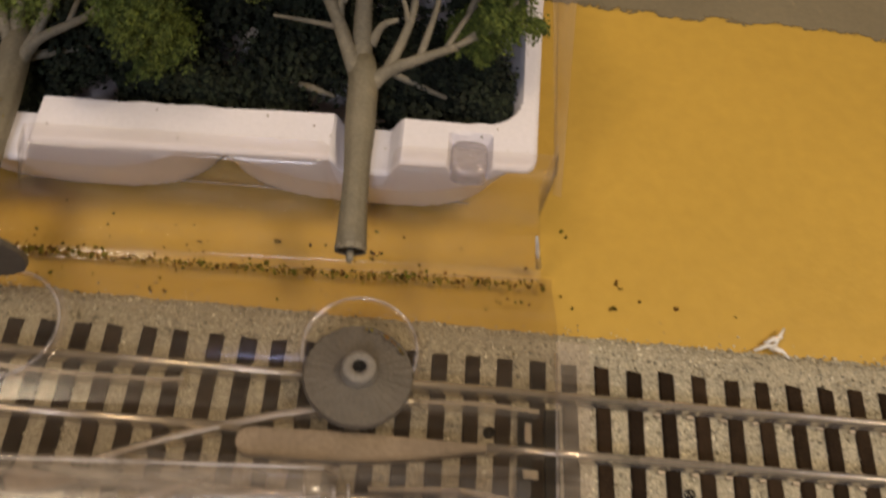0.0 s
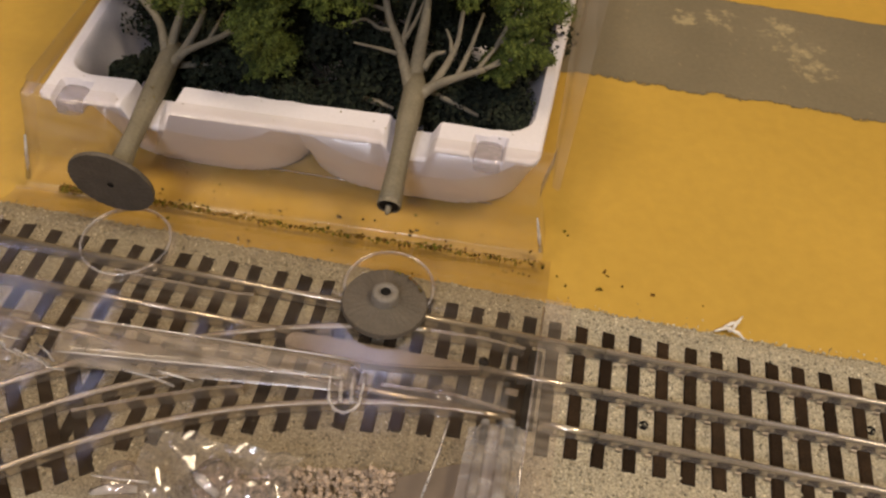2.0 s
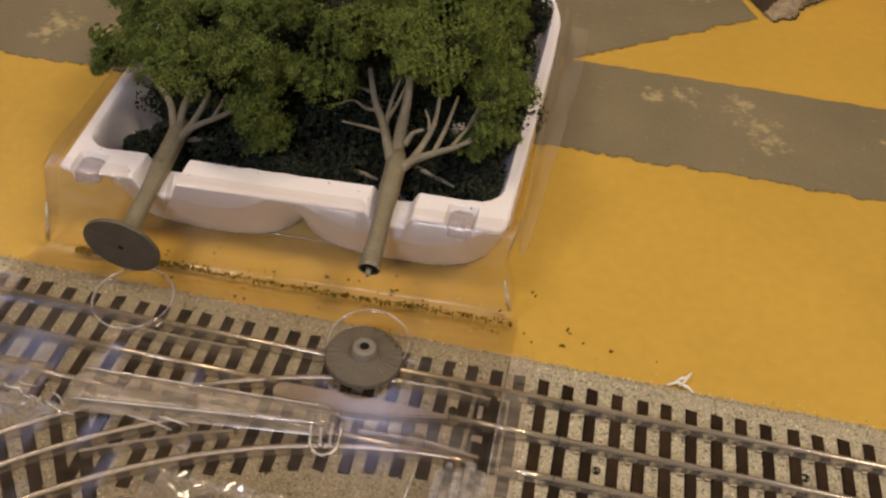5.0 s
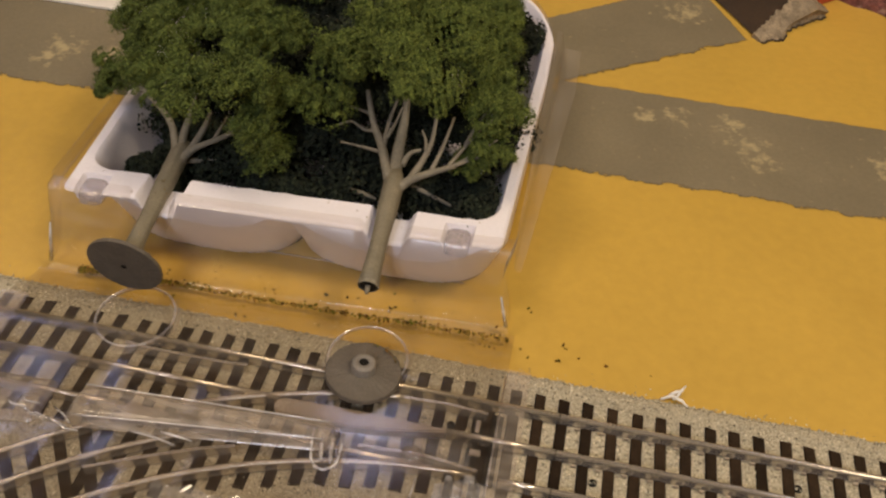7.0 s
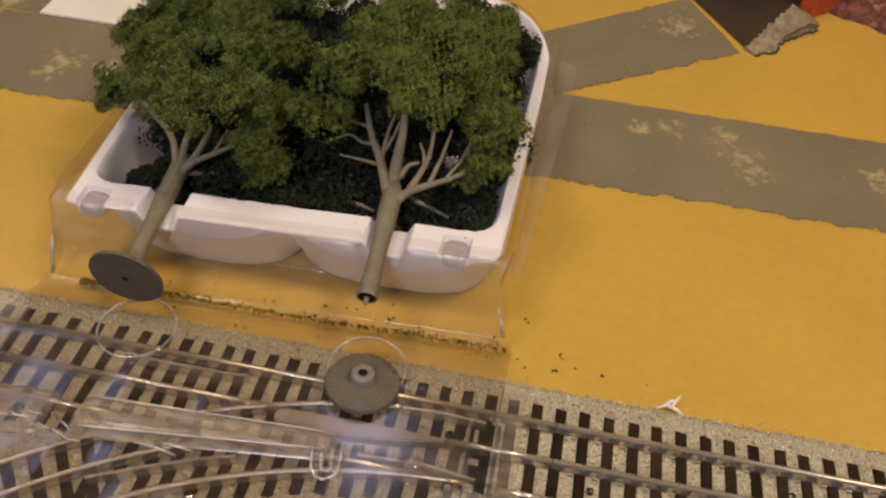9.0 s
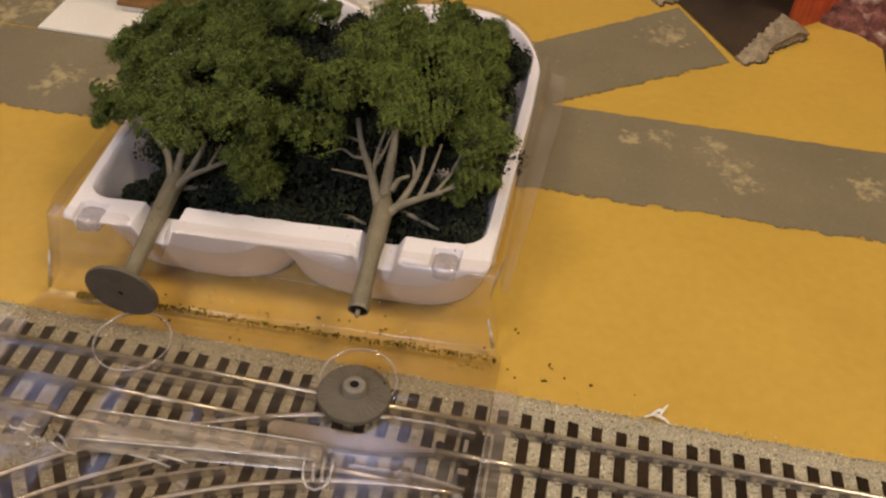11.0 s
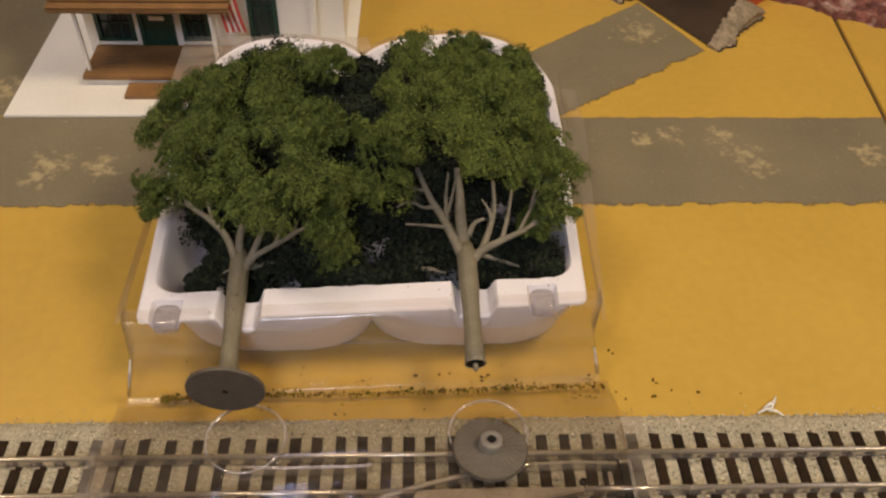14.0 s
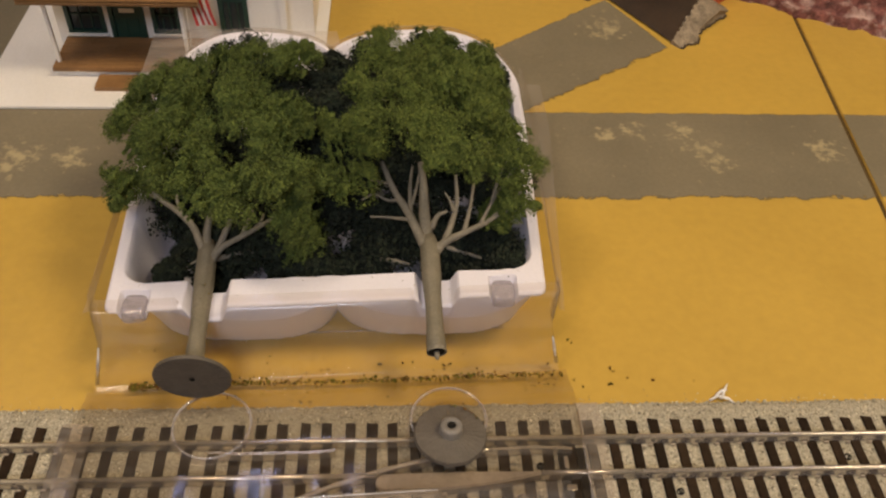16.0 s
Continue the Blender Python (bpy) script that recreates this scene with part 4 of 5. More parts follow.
def tree(label, foot, fork, clusters, leaf, flakes, seed, flake=0.00085, bias=0.0, stout=1.0, limbs=(), fill=0.06, gaps=()):
    random.seed(seed)
    r = np.random.default_rng(seed)
    ob = thing("model_tree", foot, label, "model tree", "trees in the tray")
    o = Vector(foot)
    axis = (Vector(fork) - o)
    line = [axis * k / 10 for k in range(11)]
    trunk = tube(line + [axis * 1.10], [stout * (0.0045 - 0.0008 * math.sin(math.pi * min(1, k / 7)) * (k < 7)) for k in range(11)] + [0.0030 * stout], 28)
    for n_vert, v in enumerate(trunk.verts):
        out = v.co - axis * (v.co.dot(axis) / axis.length_squared)
        v.co += out * (0.035 * math.sin((n_vert % 28) * 2 * math.pi * 9 / 28) + 0.05 * noise.noise((v.co.x * 300, v.co.y * 90, seed)))
    part("trunk", trunk, TRUNK, ob, smooth=True)
    for thick, lines in limbs:
        limb = bmesh.new()
        for n_line, pts in enumerate(lines):
            pts = smooth_line([Vector(q) - o for q in pts])
            big = thick if n_line == 0 else 0.0010
            tube(pts, [big * (1 - 0.55 * i / (len(pts) - 1)) for i in range(len(pts))], 9, bm=limb)
        part("branch", limb, BARK, ob, smooth=True)
    cs = [Vector(c[:3]) - o for c in clusters]
    order = sorted(range(len(cs)), key=lambda k: math.atan2((cs[k] - axis).x, (cs[k] - axis).y))
    for g in range(0, len(order) if not limbs else 0, 3):
        some = order[g:g + 3]
        mean = sum((cs[k] for k in some), Vector()) / len(some)
        node = axis + (mean - axis) * 0.42 - Vector((0, 0, 0.002))
        limb = bmesh.new()
        tube(grow((axis * random.uniform(0.98, 1.05), node), 0.004), [0.0019 - 0.0009 * i / 7 for i in range(8)], 8, bm=limb)
        for k in some:
            pts = grow((node, cs[k] - Vector((0, 0, clusters[k][3] * 0.45))), 0.010)
            tube(pts, [0.0010 - 0.0007 * i / 7 for i in range(8)], 7, bm=limb)
        part("branch", limb, BARK, ob, smooth=True)
    # foam density: broad clumps, and fine strands that hang along y
    def field(n, low, high, stretch):
        w = r.normal(size=(n, 3))
        w *= (2 * math.pi / r.uniform(low, high, (n, 1))) / np.linalg.norm(w, axis=1, keepdims=True)
        w[:, 1] *= stretch
        s = r.uniform(0, 2 * math.pi, n)
        return lambda p: np.sin(p @ w.T + s).sum(1) / math.sqrt(n / 2)
    broad, strand = field(14, 0.015, 0.032, 0.8), field(18, 0.0026, 0.0065, 0.5)
    squash = np.array([1.0, 1.12, 0.82])
    heart = np.array([c[:3] for c in clusters])
    size = np.array([c[3] for c in clusters]) * 1.22
    pos, out = [], []
    each = flakes // len(clusters)
    for k, (x, y, z, rad) in enumerate(clusters):
        rad = size[k]
        # tufts on the outside of each mass, with deep creases between them
        way = r.normal(size=(30, 3))
        way[:, 2] = np.abs(way[:, 2]) * 0.9 + 0.1 * way[:, 2]
        way /= np.linalg.norm(way, axis=1, keepdims=True)
        tuft = heart[k] + way * squash * rad * r.uniform(0.60, 0.95, (30, 1))
        inside = (np.linalg.norm((tuft[:, None] - heart[None]) / squash, axis=2) / size[None] < 0.58).any(1)
        tuft = tuft[~inside]
        apart = [i for i in range(len(tuft)) if i == 0 or np.linalg.norm(tuft[:i] - tuft[i], axis=1).min() > rad * 0.30]
        tuft = tuft[apart][:17]
        if not len(tuft):
            continue
        span = rad * r.uniform(0.24, 0.50, len(tuft))
        pick = r.integers(0, len(tuft), each * 4)
        d = r.normal(size=(each * 4, 3))
        d /= np.linalg.norm(d, axis=1, keepdims=True)
        deep = r.random((each * 4, 1)) ** 0.48 * np.where(r.random((each * 4, 1)) < 0.12, 1.25, 1.0)
        p = tuft[pick] + d * deep * span[pick, None] * np.array([1.0, 1.3, 0.95])
        keep_it = broad(p) * 1.05 + strand(p) * 0.95 + 0.3 * (1 - deep[:, 0]) + 0.22 * r.normal(size=len(p)) + bias > 0.34
        for gx, gy, gz, gr in gaps:
            keep_it &= np.linalg.norm((p - np.array([gx, gy, gz])) * np.array([1, 1, 0.55]), axis=1) > gr * r.uniform(0.75, 1.1, len(p))
        pos.append((p - np.array(foot))[keep_it][:each])
        out.append((d + 0.5 * (p - heart[k]) / rad)[keep_it][:each])
        q = r.normal(size=(int(each * fill), 3))
        q /= np.linalg.norm(q, axis=1, keepdims=True)
        pos.append(q * r.random((len(q), 1)) ** 0.4 * rad * (0.5 if fill < 0.3 else 0.75) * squash + heart[k] - np.array(foot))
        out.append(q)
    pos, out = np.concatenate(pos), np.concatenate(out)
    out = out + 0.65 * r.normal(size=out.shape)
    part("crown", bits("crown", pos, r.uniform(flake * 0.55, flake * 1.35, len(pos)), r, leaf, solid=False, facing=out), leaf, ob, "clumpy green foam foliage")
    return ob


TREE_A = [(-0.1366, 0.2295, 0.0560, 0.0055), (-0.1530, 0.1910, 0.0720, 0.0140), (-0.1720, 0.1650, 0.0810, 0.0150), (-0.1910, 0.1550, 0.0760, 0.0140), (-0.2100, 0.1410, 0.0700, 0.0120), (-0.2000, 0.1900, 0.0620, 0.0100), (-0.1480, 0.1120, 0.0900, 0.0150), (-0.1370, 0.1190, 0.0840, 0.0110), (-0.2065, 0.1120, 0.0660, 0.0120), (-0.2075, 0.1070, 0.0560, 0.0100),
          (-0.1780, 0.0920, 0.0860, 0.0140), (-0.1500, 0.0710, 0.0890, 0.0130), (-0.1340, 0.0830, 0.0850, 0.0130), (-0.1295, 0.0800, 0.0660, 0.0120), (-0.1295, 0.0830, 0.0460, 0.0110), (-0.1650, 0.0670, 0.0840, 0.0080), (-0.1750, 0.1300, 0.0850, 0.0140), (-0.2050, 0.1650, 0.0680, 0.0120), (-0.1600, 0.1400, 0.0840, 0.0120), (-0.1400, 0.1420, 0.0760, 0.0120), (-0.1400, 0.1980, 0.0660, 0.0110), (-0.1245, 0.0980, 0.0700, 0.0100), (-0.1960, 0.1280, 0.0760, 0.0120)]
TREE_B = [(-0.0910, 0.2040, 0.0720, 0.0130), (-0.0650, 0.2090, 0.0680, 0.0130), (-0.0435, 0.1830, 0.0720, 0.0122), (-0.0365, 0.1640, 0.0680, 0.0094), (-0.0980, 0.1640, 0.0760, 0.0120), (-0.0790, 0.1420, 0.0900, 0.0140), (-0.0480, 0.1220, 0.0860, 0.0130), (-0.0920, 0.1180, 0.0860, 0.0125), (-0.0740, 0.1090, 0.0920, 0.0120), (-0.0530, 0.0960, 0.0880, 0.0100),
          (-0.1050, 0.1030, 0.0660, 0.0100), (-0.0690, 0.0940, 0.0890, 0.0070), (-0.0285, 0.1070, 0.0710, 0.0113), (-0.0280, 0.0960, 0.0610, 0.0094), (-0.0365, 0.0920, 0.0520, 0.0075), (-0.0550, 0.1850, 0.0760, 0.0110), (-0.0385, 0.1400, 0.0760, 0.0122), (-0.0305, 0.1280, 0.0720, 0.0113), (-0.0550, 0.1550, 0.0840, 0.0120), (-0.1040, 0.1220, 0.0740, 0.0110), (-0.1080, 0.1400, 0.0700, 0.0110), (-0.0800, 0.1780, 0.0800, 0.0120), (-0.0445, 0.1600, 0.0760, 0.0113), (-0.0600, 0.1120, 0.0880, 0.0090), (-0.0490, 0.2050, 0.0680, 0.0105), (-0.0415, 0.1960, 0.0690, 0.0105)]
LOW_A = [(-0.122, 0.086, 0.020, 0.011), (-0.172, 0.088, 0.018, 0.010), (-0.135, 0.090, 0.022, 0.012), (-0.183, 0.112, 0.022, 0.014), (-0.165, 0.105, 0.024, 0.017), (-0.14, 0.11, 0.028, 0.017), (-0.20, 0.14, 0.028, 0.018), (-0.165, 0.15, 0.032, 0.022), (-0.135, 0.16, 0.042, 0.018), (-0.19, 0.19, 0.034, 0.020), (-0.15, 0.205, 0.038, 0.022), (-0.175, 0.235, 0.040, 0.016), (-0.192, 0.080, 0.028, 0.0065), (-0.128, 0.125, 0.036, 0.018), (-0.12, 0.22, 0.040, 0.015), (-0.205, 0.225, 0.036, 0.013)]
LOW_B = [(-0.050, 0.090, 0.020, 0.012), (-0.100, 0.090, 0.022, 0.012), (-0.035, 0.10, 0.024, 0.015), (-0.06, 0.105, 0.024, 0.017), (-0.09, 0.11, 0.028, 0.017), (-0.03, 0.14, 0.030, 0.016), (-0.065, 0.15, 0.034, 0.022), (-0.100, 0.155, 0.042, 0.018), (-0.04, 0.19, 0.034, 0.018), (-0.08, 0.205, 0.038, 0.022), (-0.06, 0.24, 0.040, 0.016), (-0.026, 0.083, 0.030, 0.007), (-0.119, 0.15, 0.048, 0.013), (-0.117, 0.195, 0.045, 0.015), (-0.115, 0.12, 0.036, 0.016), (-0.115, 0.155, 0.040, 0.016), (-0.10, 0.235, 0.040, 0.015), (-0.032, 0.225, 0.036, 0.013)]
FOOT_A, FORK_A = (-0.1720, 0.0202, 0.0295), (-0.1738, 0.0852, 0.0378)
FOOT_B, FORK_B = (-0.0672, 0.0280, 0.0340), (-0.0690, 0.0815, 0.0460)
# limbs: thickness at the fork, then the limb and its twigs
LIMBS_A = [
    (0.0020, [[(-0.1745, 0.0820, 0.0378), (-0.1806, 0.0947, 0.045), (-0.1887, 0.1013, 0.050), (-0.1979, 0.1062, 0.055), (-0.2023, 0.112, 0.061)], [(-0.1947, 0.1052, 0.053), (-0.205, 0.1087, 0.055), (-0.215, 0.108, 0.056)], [(-0.186, 0.0990, 0.048), (-0.189, 0.106, 0.054), (-0.189, 0.112, 0.058)]]),
    (0.0023, [[(-0.1726, 0.0770, 0.0370), (-0.1684, 0.0849, 0.041), (-0.164, 0.093, 0.048), (-0.1611, 0.0984, 0.055)]]),
    (0.0018, [[(-0.1689, 0.0827, 0.040), (-0.165, 0.0851, 0.043), (-0.1519, 0.0877, 0.050), (-0.1399, 0.092, 0.056)], [(-0.157, 0.0878, 0.047), (-0.1542, 0.0918, 0.052), (-0.1516, 0.0949, 0.057)], [(-0.1519, 0.0877, 0.050), (-0.1479, 0.0906, 0.053), (-0.1461, 0.0922, 0.057)]]),
    (0.0016, [[(-0.1719, 0.0835, 0.035), (-0.1591, 0.091, 0.032), (-0.1456, 0.0956, 0.030)]]),
    (0.0024, [[(-0.1736, 0.0840, 0.0375), (-0.1746, 0.0935, 0.043), (-0.1728, 0.0998, 0.050), (-0.1715, 0.1069, 0.058)]]),
]
LIMBS_B = [
    (0.0026, [[(-0.0702, 0.0785, 0.0455), (-0.0787, 0.0967, 0.053), (-0.0853, 0.107, 0.058), (-0.0915, 0.1215, 0.064)], [(-0.0788, 0.0934, 0.052), (-0.0871, 0.0936, 0.053), (-0.097, 0.0934, 0.054)], [(-0.0832, 0.1027, 0.056), (-0.0886, 0.1027, 0.056), (-0.0951, 0.1057, 0.057), (-0.1011, 0.1028, 0.056)], [(-0.0869, 0.1108, 0.059), (-0.0981, 0.1131, 0.060)]]),
    (0.0013, [[(-0.0776, 0.0960, 0.053), (-0.0779, 0.1086, 0.058), (-0.0766, 0.1196, 0.063)], [(-0.077, 0.1005, 0.055), (-0.0749, 0.1086, 0.058), (-0.0734, 0.1157, 0.062)]]),
    (0.0034, [[(-0.0695, 0.0800, 0.0450), (-0.071, 0.0989, 0.051), (-0.0713, 0.1106, 0.057), (-0.0725, 0.1215, 0.064)]]),
    (0.0016, [[(-0.0677, 0.0912, 0.048), (-0.0649, 0.0957, 0.052), (-0.060, 0.097, 0.054)]]),
    (0.0025, [[(-0.0672, 0.0770, 0.0450), (-0.0620, 0.0812, 0.0485), (-0.0536, 0.0828, 0.053), (-0.0423, 0.0851, 0.058)], [(-0.0455, 0.0847, 0.057), (-0.0389, 0.0953, 0.063), (-0.029, 0.1089, 0.070)], [(-0.0398, 0.0938, 0.063), (-0.036, 0.105, 0.068), (-0.0314, 0.1141, 0.073)], [(-0.0429, 0.0851, 0.058), (-0.0343, 0.0888, 0.061), (-0.0272, 0.0926, 0.064)], [(-0.0417, 0.0859, 0.058), (-0.0329, 0.0913, 0.063), (-0.026, 0.0967, 0.067)]]),
    (0.0018, [[(-0.0622, 0.0812, 0.0485), (-0.0582, 0.0906, 0.053), (-0.0558, 0.099, 0.058), (-0.056, 0.1107, 0.065)], [(-0.0573, 0.0945, 0.056), (-0.0587, 0.0995, 0.058), (-0.0613, 0.1037, 0.060)]]),
    (0.0013, [[(-0.053, 0.0830, 0.053), (-0.0498, 0.094, 0.060), (-0.0472, 0.1067, 0.068)]]),
]
# open places in the two crowns
GAPS_A = [(-0.1941, 0.1571, 0.0700, 0.0085), (-0.1797, 0.1271, 0.0760, 0.0045), (-0.1492, 0.1125, 0.0800, 0.0050), (-0.1636, 0.0994, 0.0800, 0.0035)]
GAPS_B = [(-0.0604, 0.1770, 0.0740, 0.0065), (-0.0866, 0.1435, 0.0780, 0.0065), (-0.0540, 0.1218, 0.0820, 0.0055), (-0.0712, 0.2202, 0.0660, 0.0050), (-0.0984, 0.1869, 0.0700, 0.0050)]
tree_a = tree("model tree with dark green foam foliage and grey round base", FOOT_A, FORK_A, TREE_A, LEAF_DARK, 330000, 11, 0.00043, limbs=LIMBS_A, gaps=GAPS_A)
tree_b = tree("model tree with bright green foam foliage and bare peg", FOOT_B, FORK_B, TREE_B, LEAF, 340000, 12, 0.00043, limbs=LIMBS_B, gaps=GAPS_B)
tree("model tree lying low in the tray, shade put into its foliage colour", (-0.143, 0.078, 0.019), (-0.155, 0.12, 0.022), LOW_A, LEAF_SHADED, 90000, 13, 0.0011, 1.2, 0.5, fill=0.7)
low_b = tree("model tree lying low in the tray, shade put into its foliage colour", (-0.092, 0.080, 0.019), (-0.075, 0.12, 0.024), LOW_B, LEAF_SHADED, 90000, 14, 0.0011, 1.2, 0.5, fill=0.7)
for pts in (((-0.0730, 0.099, 0.033), (-0.0575, 0.0915, 0.0342), (-0.0430, 0.0862, 0.0330)), ((-0.0920, 0.0880, 0.030), (-0.0850, 0.0855, 0.032), (-0.0780, 0.0830, 0.032))):
    part("bare_twig", tube([Vector(p) - low_b.location for p in pts], [0.0014, 0.0012, 0.0007], 8), BARK, low_b, smooth=True)


def base_disc(parent_thing, m, hub):
    """A round tree base: flat with a pin hole, or showing its hub."""
    R = 0.0157 if hub else 0.0165
    if hub:
        prof = [(0.0002, -0.0016), (R * 0.9, -0.0016), (R, -0.0010), (R, 0.0002), (R * 0.97, 0.0010), (0.0062, 0.0020), (0.0050, 0.0026), (0.0044, 0.0050), (0.0037, 0.0055), (0.0017, 0.0055), (0.0016, 0.0005), (0.0001, 0.0004)]
    else:
        prof = [(0.0001, 0.0004), (0.0009, 0.0004), (0.0010, 0.0012), (0.0060, 0.0014), (R * 0.985, 0.0011), (R, 0.0004), (R * 0.99, -0.0006), (0.0052, -0.0022), (0.0046, -0.0050), (0.0001, -0.0050)]
    bm = lathe(prof, 128)
    for v in bm.verts:
        rad, a = math.hypot(v.co.x, v.co.y), math.atan2(v.co.y, v.co.x)
        if rad > 0.006:
            k = 1 + 0.010 * noise.noise((math.cos(a) * 3, math.sin(a) * 3, 5)) + 0.006 * math.cos(a * 32)
            v.co.x, v.co.y = v.co.x * k, v.co.y * k
            v.co.z += 0.00008 * math.cos(a * 32)
    bmesh.ops.recalc_face_normals(bm, faces=bm.faces)
    if parent_thing is None:
        ob = tagged(part("tree_base", bm, BASE_GREY, None, smooth=True), "loose round grey plastic tree base with a hub", "tree base")
    else:
        ob = part("base", bm, BASE_GREY, parent_thing, "round grey plastic base", smooth=True)
    ob.data.set_sharp_from_angle(angle=radians(35))
    ob.matrix_world = m
    return ob


loose = base_disc(None, pose(-0.0617, -0.0014, 0.0140, -3, 2, 0), True)
part("hub", lathe([(0.0052, 0.0019), (0.0049, 0.0060), (0.0043, 0.0068), (0.0020, 0.0068), (0.0018, 0.0050)], 28), HUB_GREY, loose, "paler raised hub", smooth=True)
# flat black disc paints in the shade of the bore
part("bore", lathe([(0.0019, 0.0066), (0.0001, 0.0064)], 16), BLACK, loose, "black disc for the shaded pin hole")
axis_a = (Vector(FORK_A) - Vector(FOOT_A)).normalized()
down = Matrix.Translation(Vector(FOOT_A) - axis_a * 0.001) @ Vector((0, -1, -0.10)).to_track_quat("Z", "Y").to_matrix().to_4x4()
base_a = base_disc(tree_a, down, False)
# same here: the hole's darkness is only a black disc
part("bore", lathe([(0.0013, 0.0016), (0.0001, 0.0016)], 14), BLACK, base_a, "black disc for the shaded pin hole")
axis_b = (Vector(FORK_B) - Vector(FOOT_B))
end_b = axis_b.normalized()
# black cap on the solid trunk, standing in for its shaded hollow
part("trunk_end", tube([-end_b * 0.0002, end_b * 0.0002], 0.0036, 20), BLACK, tree_b, "black disc for the shaded hollow of the trunk", smooth=False)
part("trunk_lip", tube([-end_b * 0.0006, end_b * 0.0012], 0.0045, 20, False), BARK, tree_b, smooth=True)
part("peg", tube([Vector((0, 0, 0)), -end_b * 0.0022, -end_b * 0.0038], [0.0013, 0.0012, 0.0007], 10), BARK, tree_b, "pale moulded peg", smooth=True)

# ---- crumbs and scraps ----
def crease_y(x):
    return 0.0302 + (x + 0.2226) * 0.0312


cx, cy, cs = [], [], []
for _ in range(1500):
    t = random.random() ** 1.8
    x = -0.206 + 0.200 * t
    cx.append(x)
    cy.append(crease_y(x) + random.gauss(0.0008, 0.0009) + 0.0010 * (t < 0.35) + 0.0012 * noise.noise((x * 160, 1, 2)))
    cs.append(min(0.0012, 0.00025 + random.expovariate(4500)))
crumb_z = [0.0042] * len(cx)
for _ in range(60):
    x = random.uniform(-0.20, -0.01)
    cx.append(x)
    cy.append(crease_y(x) + random.choice((-1, 1)) * (0.003 + random.expovariate(160)))
    cs.append(random.uniform(0.0003, 0.0009))
    crumb_z.append(0.0042 if cy[-1] > crease_y(x) - 0.004 else 0.0042 + (crease_y(x) - 0.004 - cy[-1]) * 0.5)
for _ in range(22):
    ang = random.uniform(0.5, 1.5)
    cx.append(-0.062 + 0.0140 * math.cos(ang))
    cy.append(0.0135 * math.sin(ang) - 0.001)
    cs.append(random.uniform(0.0003, 0.0007))
    crumb_z.append(0.0156)
for sx, sy, s in ((0.0, 0.0610, 0.0009), (0.0022, 0.0590, 0.0006), (0.0190, 0.0435, 0.0009), (0.0200, 0.0415, 0.0006), (0.0260, 0.0375, 0.0006), (0.0378, 0.0365, 0.0008), (0.0175, 0.0345, 0.0009), (0.0165, 0.0338, 0.0006), (0.0040, 0.0330, 0.0006), (-0.0926, 0.0473, 0.0011), (-0.062, 0.046, 0.0009), (-0.0615, 0.044, 0.0007),
                  (-0.1170, 0.0440, 0.0006), (-0.0520, 0.0530, 0.0004), (-0.0330, 0.0510, 0.0005), (-0.1290, 0.0255, 0.0008), (-0.1245, 0.0260, 0.0007), (-0.165, 0.021, 0.0008), (-0.0100, 0.0390, 0.0006), (0.0, 0.0365, 0.0006), (0.058, 0.035, 0.0004)):
    for _ in range(3):
        cx.append(sx + random.gauss(0, s * 0.5))
        cy.append(sy + random.gauss(0, s * 0.5))
        cs.append(s * random.uniform(0.6, 1.0))
        crumb_z.append(0.0005)
tagged(part("foliage_crumbs", bits("foliage_crumbs", np.column_stack([cx, cy, crumb_z]), np.array(cs), rng, CRUMB), CRUMB), "green and brown foliage crumbs shed from the trees", "crumbs", kind="stuff")
specks = [(-0.205 + 0.19 * random.random(), 0.0) for _ in range(26)]
tagged(part("rim_specks", bits("rim_specks", np.array([(x, front_y(x) + random.uniform(0.003, 0.015), 0.0402) for x, _ in specks]), rng.uniform(0.0002, 0.0005, len(specks)), rng, CRUMB), CRUMB), "tiny dark foliage specks on the tray rim", "crumbs", kind="stuff")
scrap = thing("plastic_scrap", (0.0682, 0.0250, 0.0012), "small white branching scrap of sprue plastic", "scrap")
for (ax, ay, az), (bx, by, bz), r in (((-0.0060, -0.0016, 0), (0.0010, 0.0004, 0.0012), 0.0006), ((0.0005, 0, 0.0008), (0.0042, 0.0062, 0.002), 0.0006), ((0.0, 0.0, 0.0008), (0.0052, -0.0034, 0.0004), 0.0006), ((-0.0025, 0.0008, 0.0004), (0.0030, 0.0030, 0.0022), 0.0007), ((-0.001, -0.0008, 0.0006), (0.002, -0.0022, 0.0016), 0.0006)):
    part("strand", tube([(ax, ay, az), ((ax + bx) / 2, (ay + by) / 2 + 0.0004, (az + bz) / 2 + 0.0006), (bx, by, bz)], [r, r * 1.1, r * 0.6], 7), STYRENE, scrap, smooth=True)

# ---- the white house on its base ----
tagged(part("plastic_sheet", outline_slab([(-0.3475, 0.2495), (-0.1330, 0.2500), (-0.1300, 0.52), (-0.3475, 0.52)], 0.0010, 0.0028, 0.0003), STYRENE), "flat white plastic sheet under the house", "plastic sheet")
tagged(part("plastic_sheet", outline_slab([(-0.62, 0.2890), (-0.4245, 0.2890), (-0.4245, 0.60), (-0.62, 0.60)], 0.0010, 0.0028, 0.0003), STYRENE), "flat white plastic sheet across the side road", "plastic sheet")
house = thing("house", (0, 0, 0), "white model house with green door and brown porch", "house")
WY = 0.320
openings = [(-0.302, -0.279, 0.0135, 0.040), (-0.2735, -0.2525, 0.0075, 0.043), (-0.2455, -0.229, 0.0135, 0.040), (-0.2005, -0.1835, 0.0135, 0.062)]
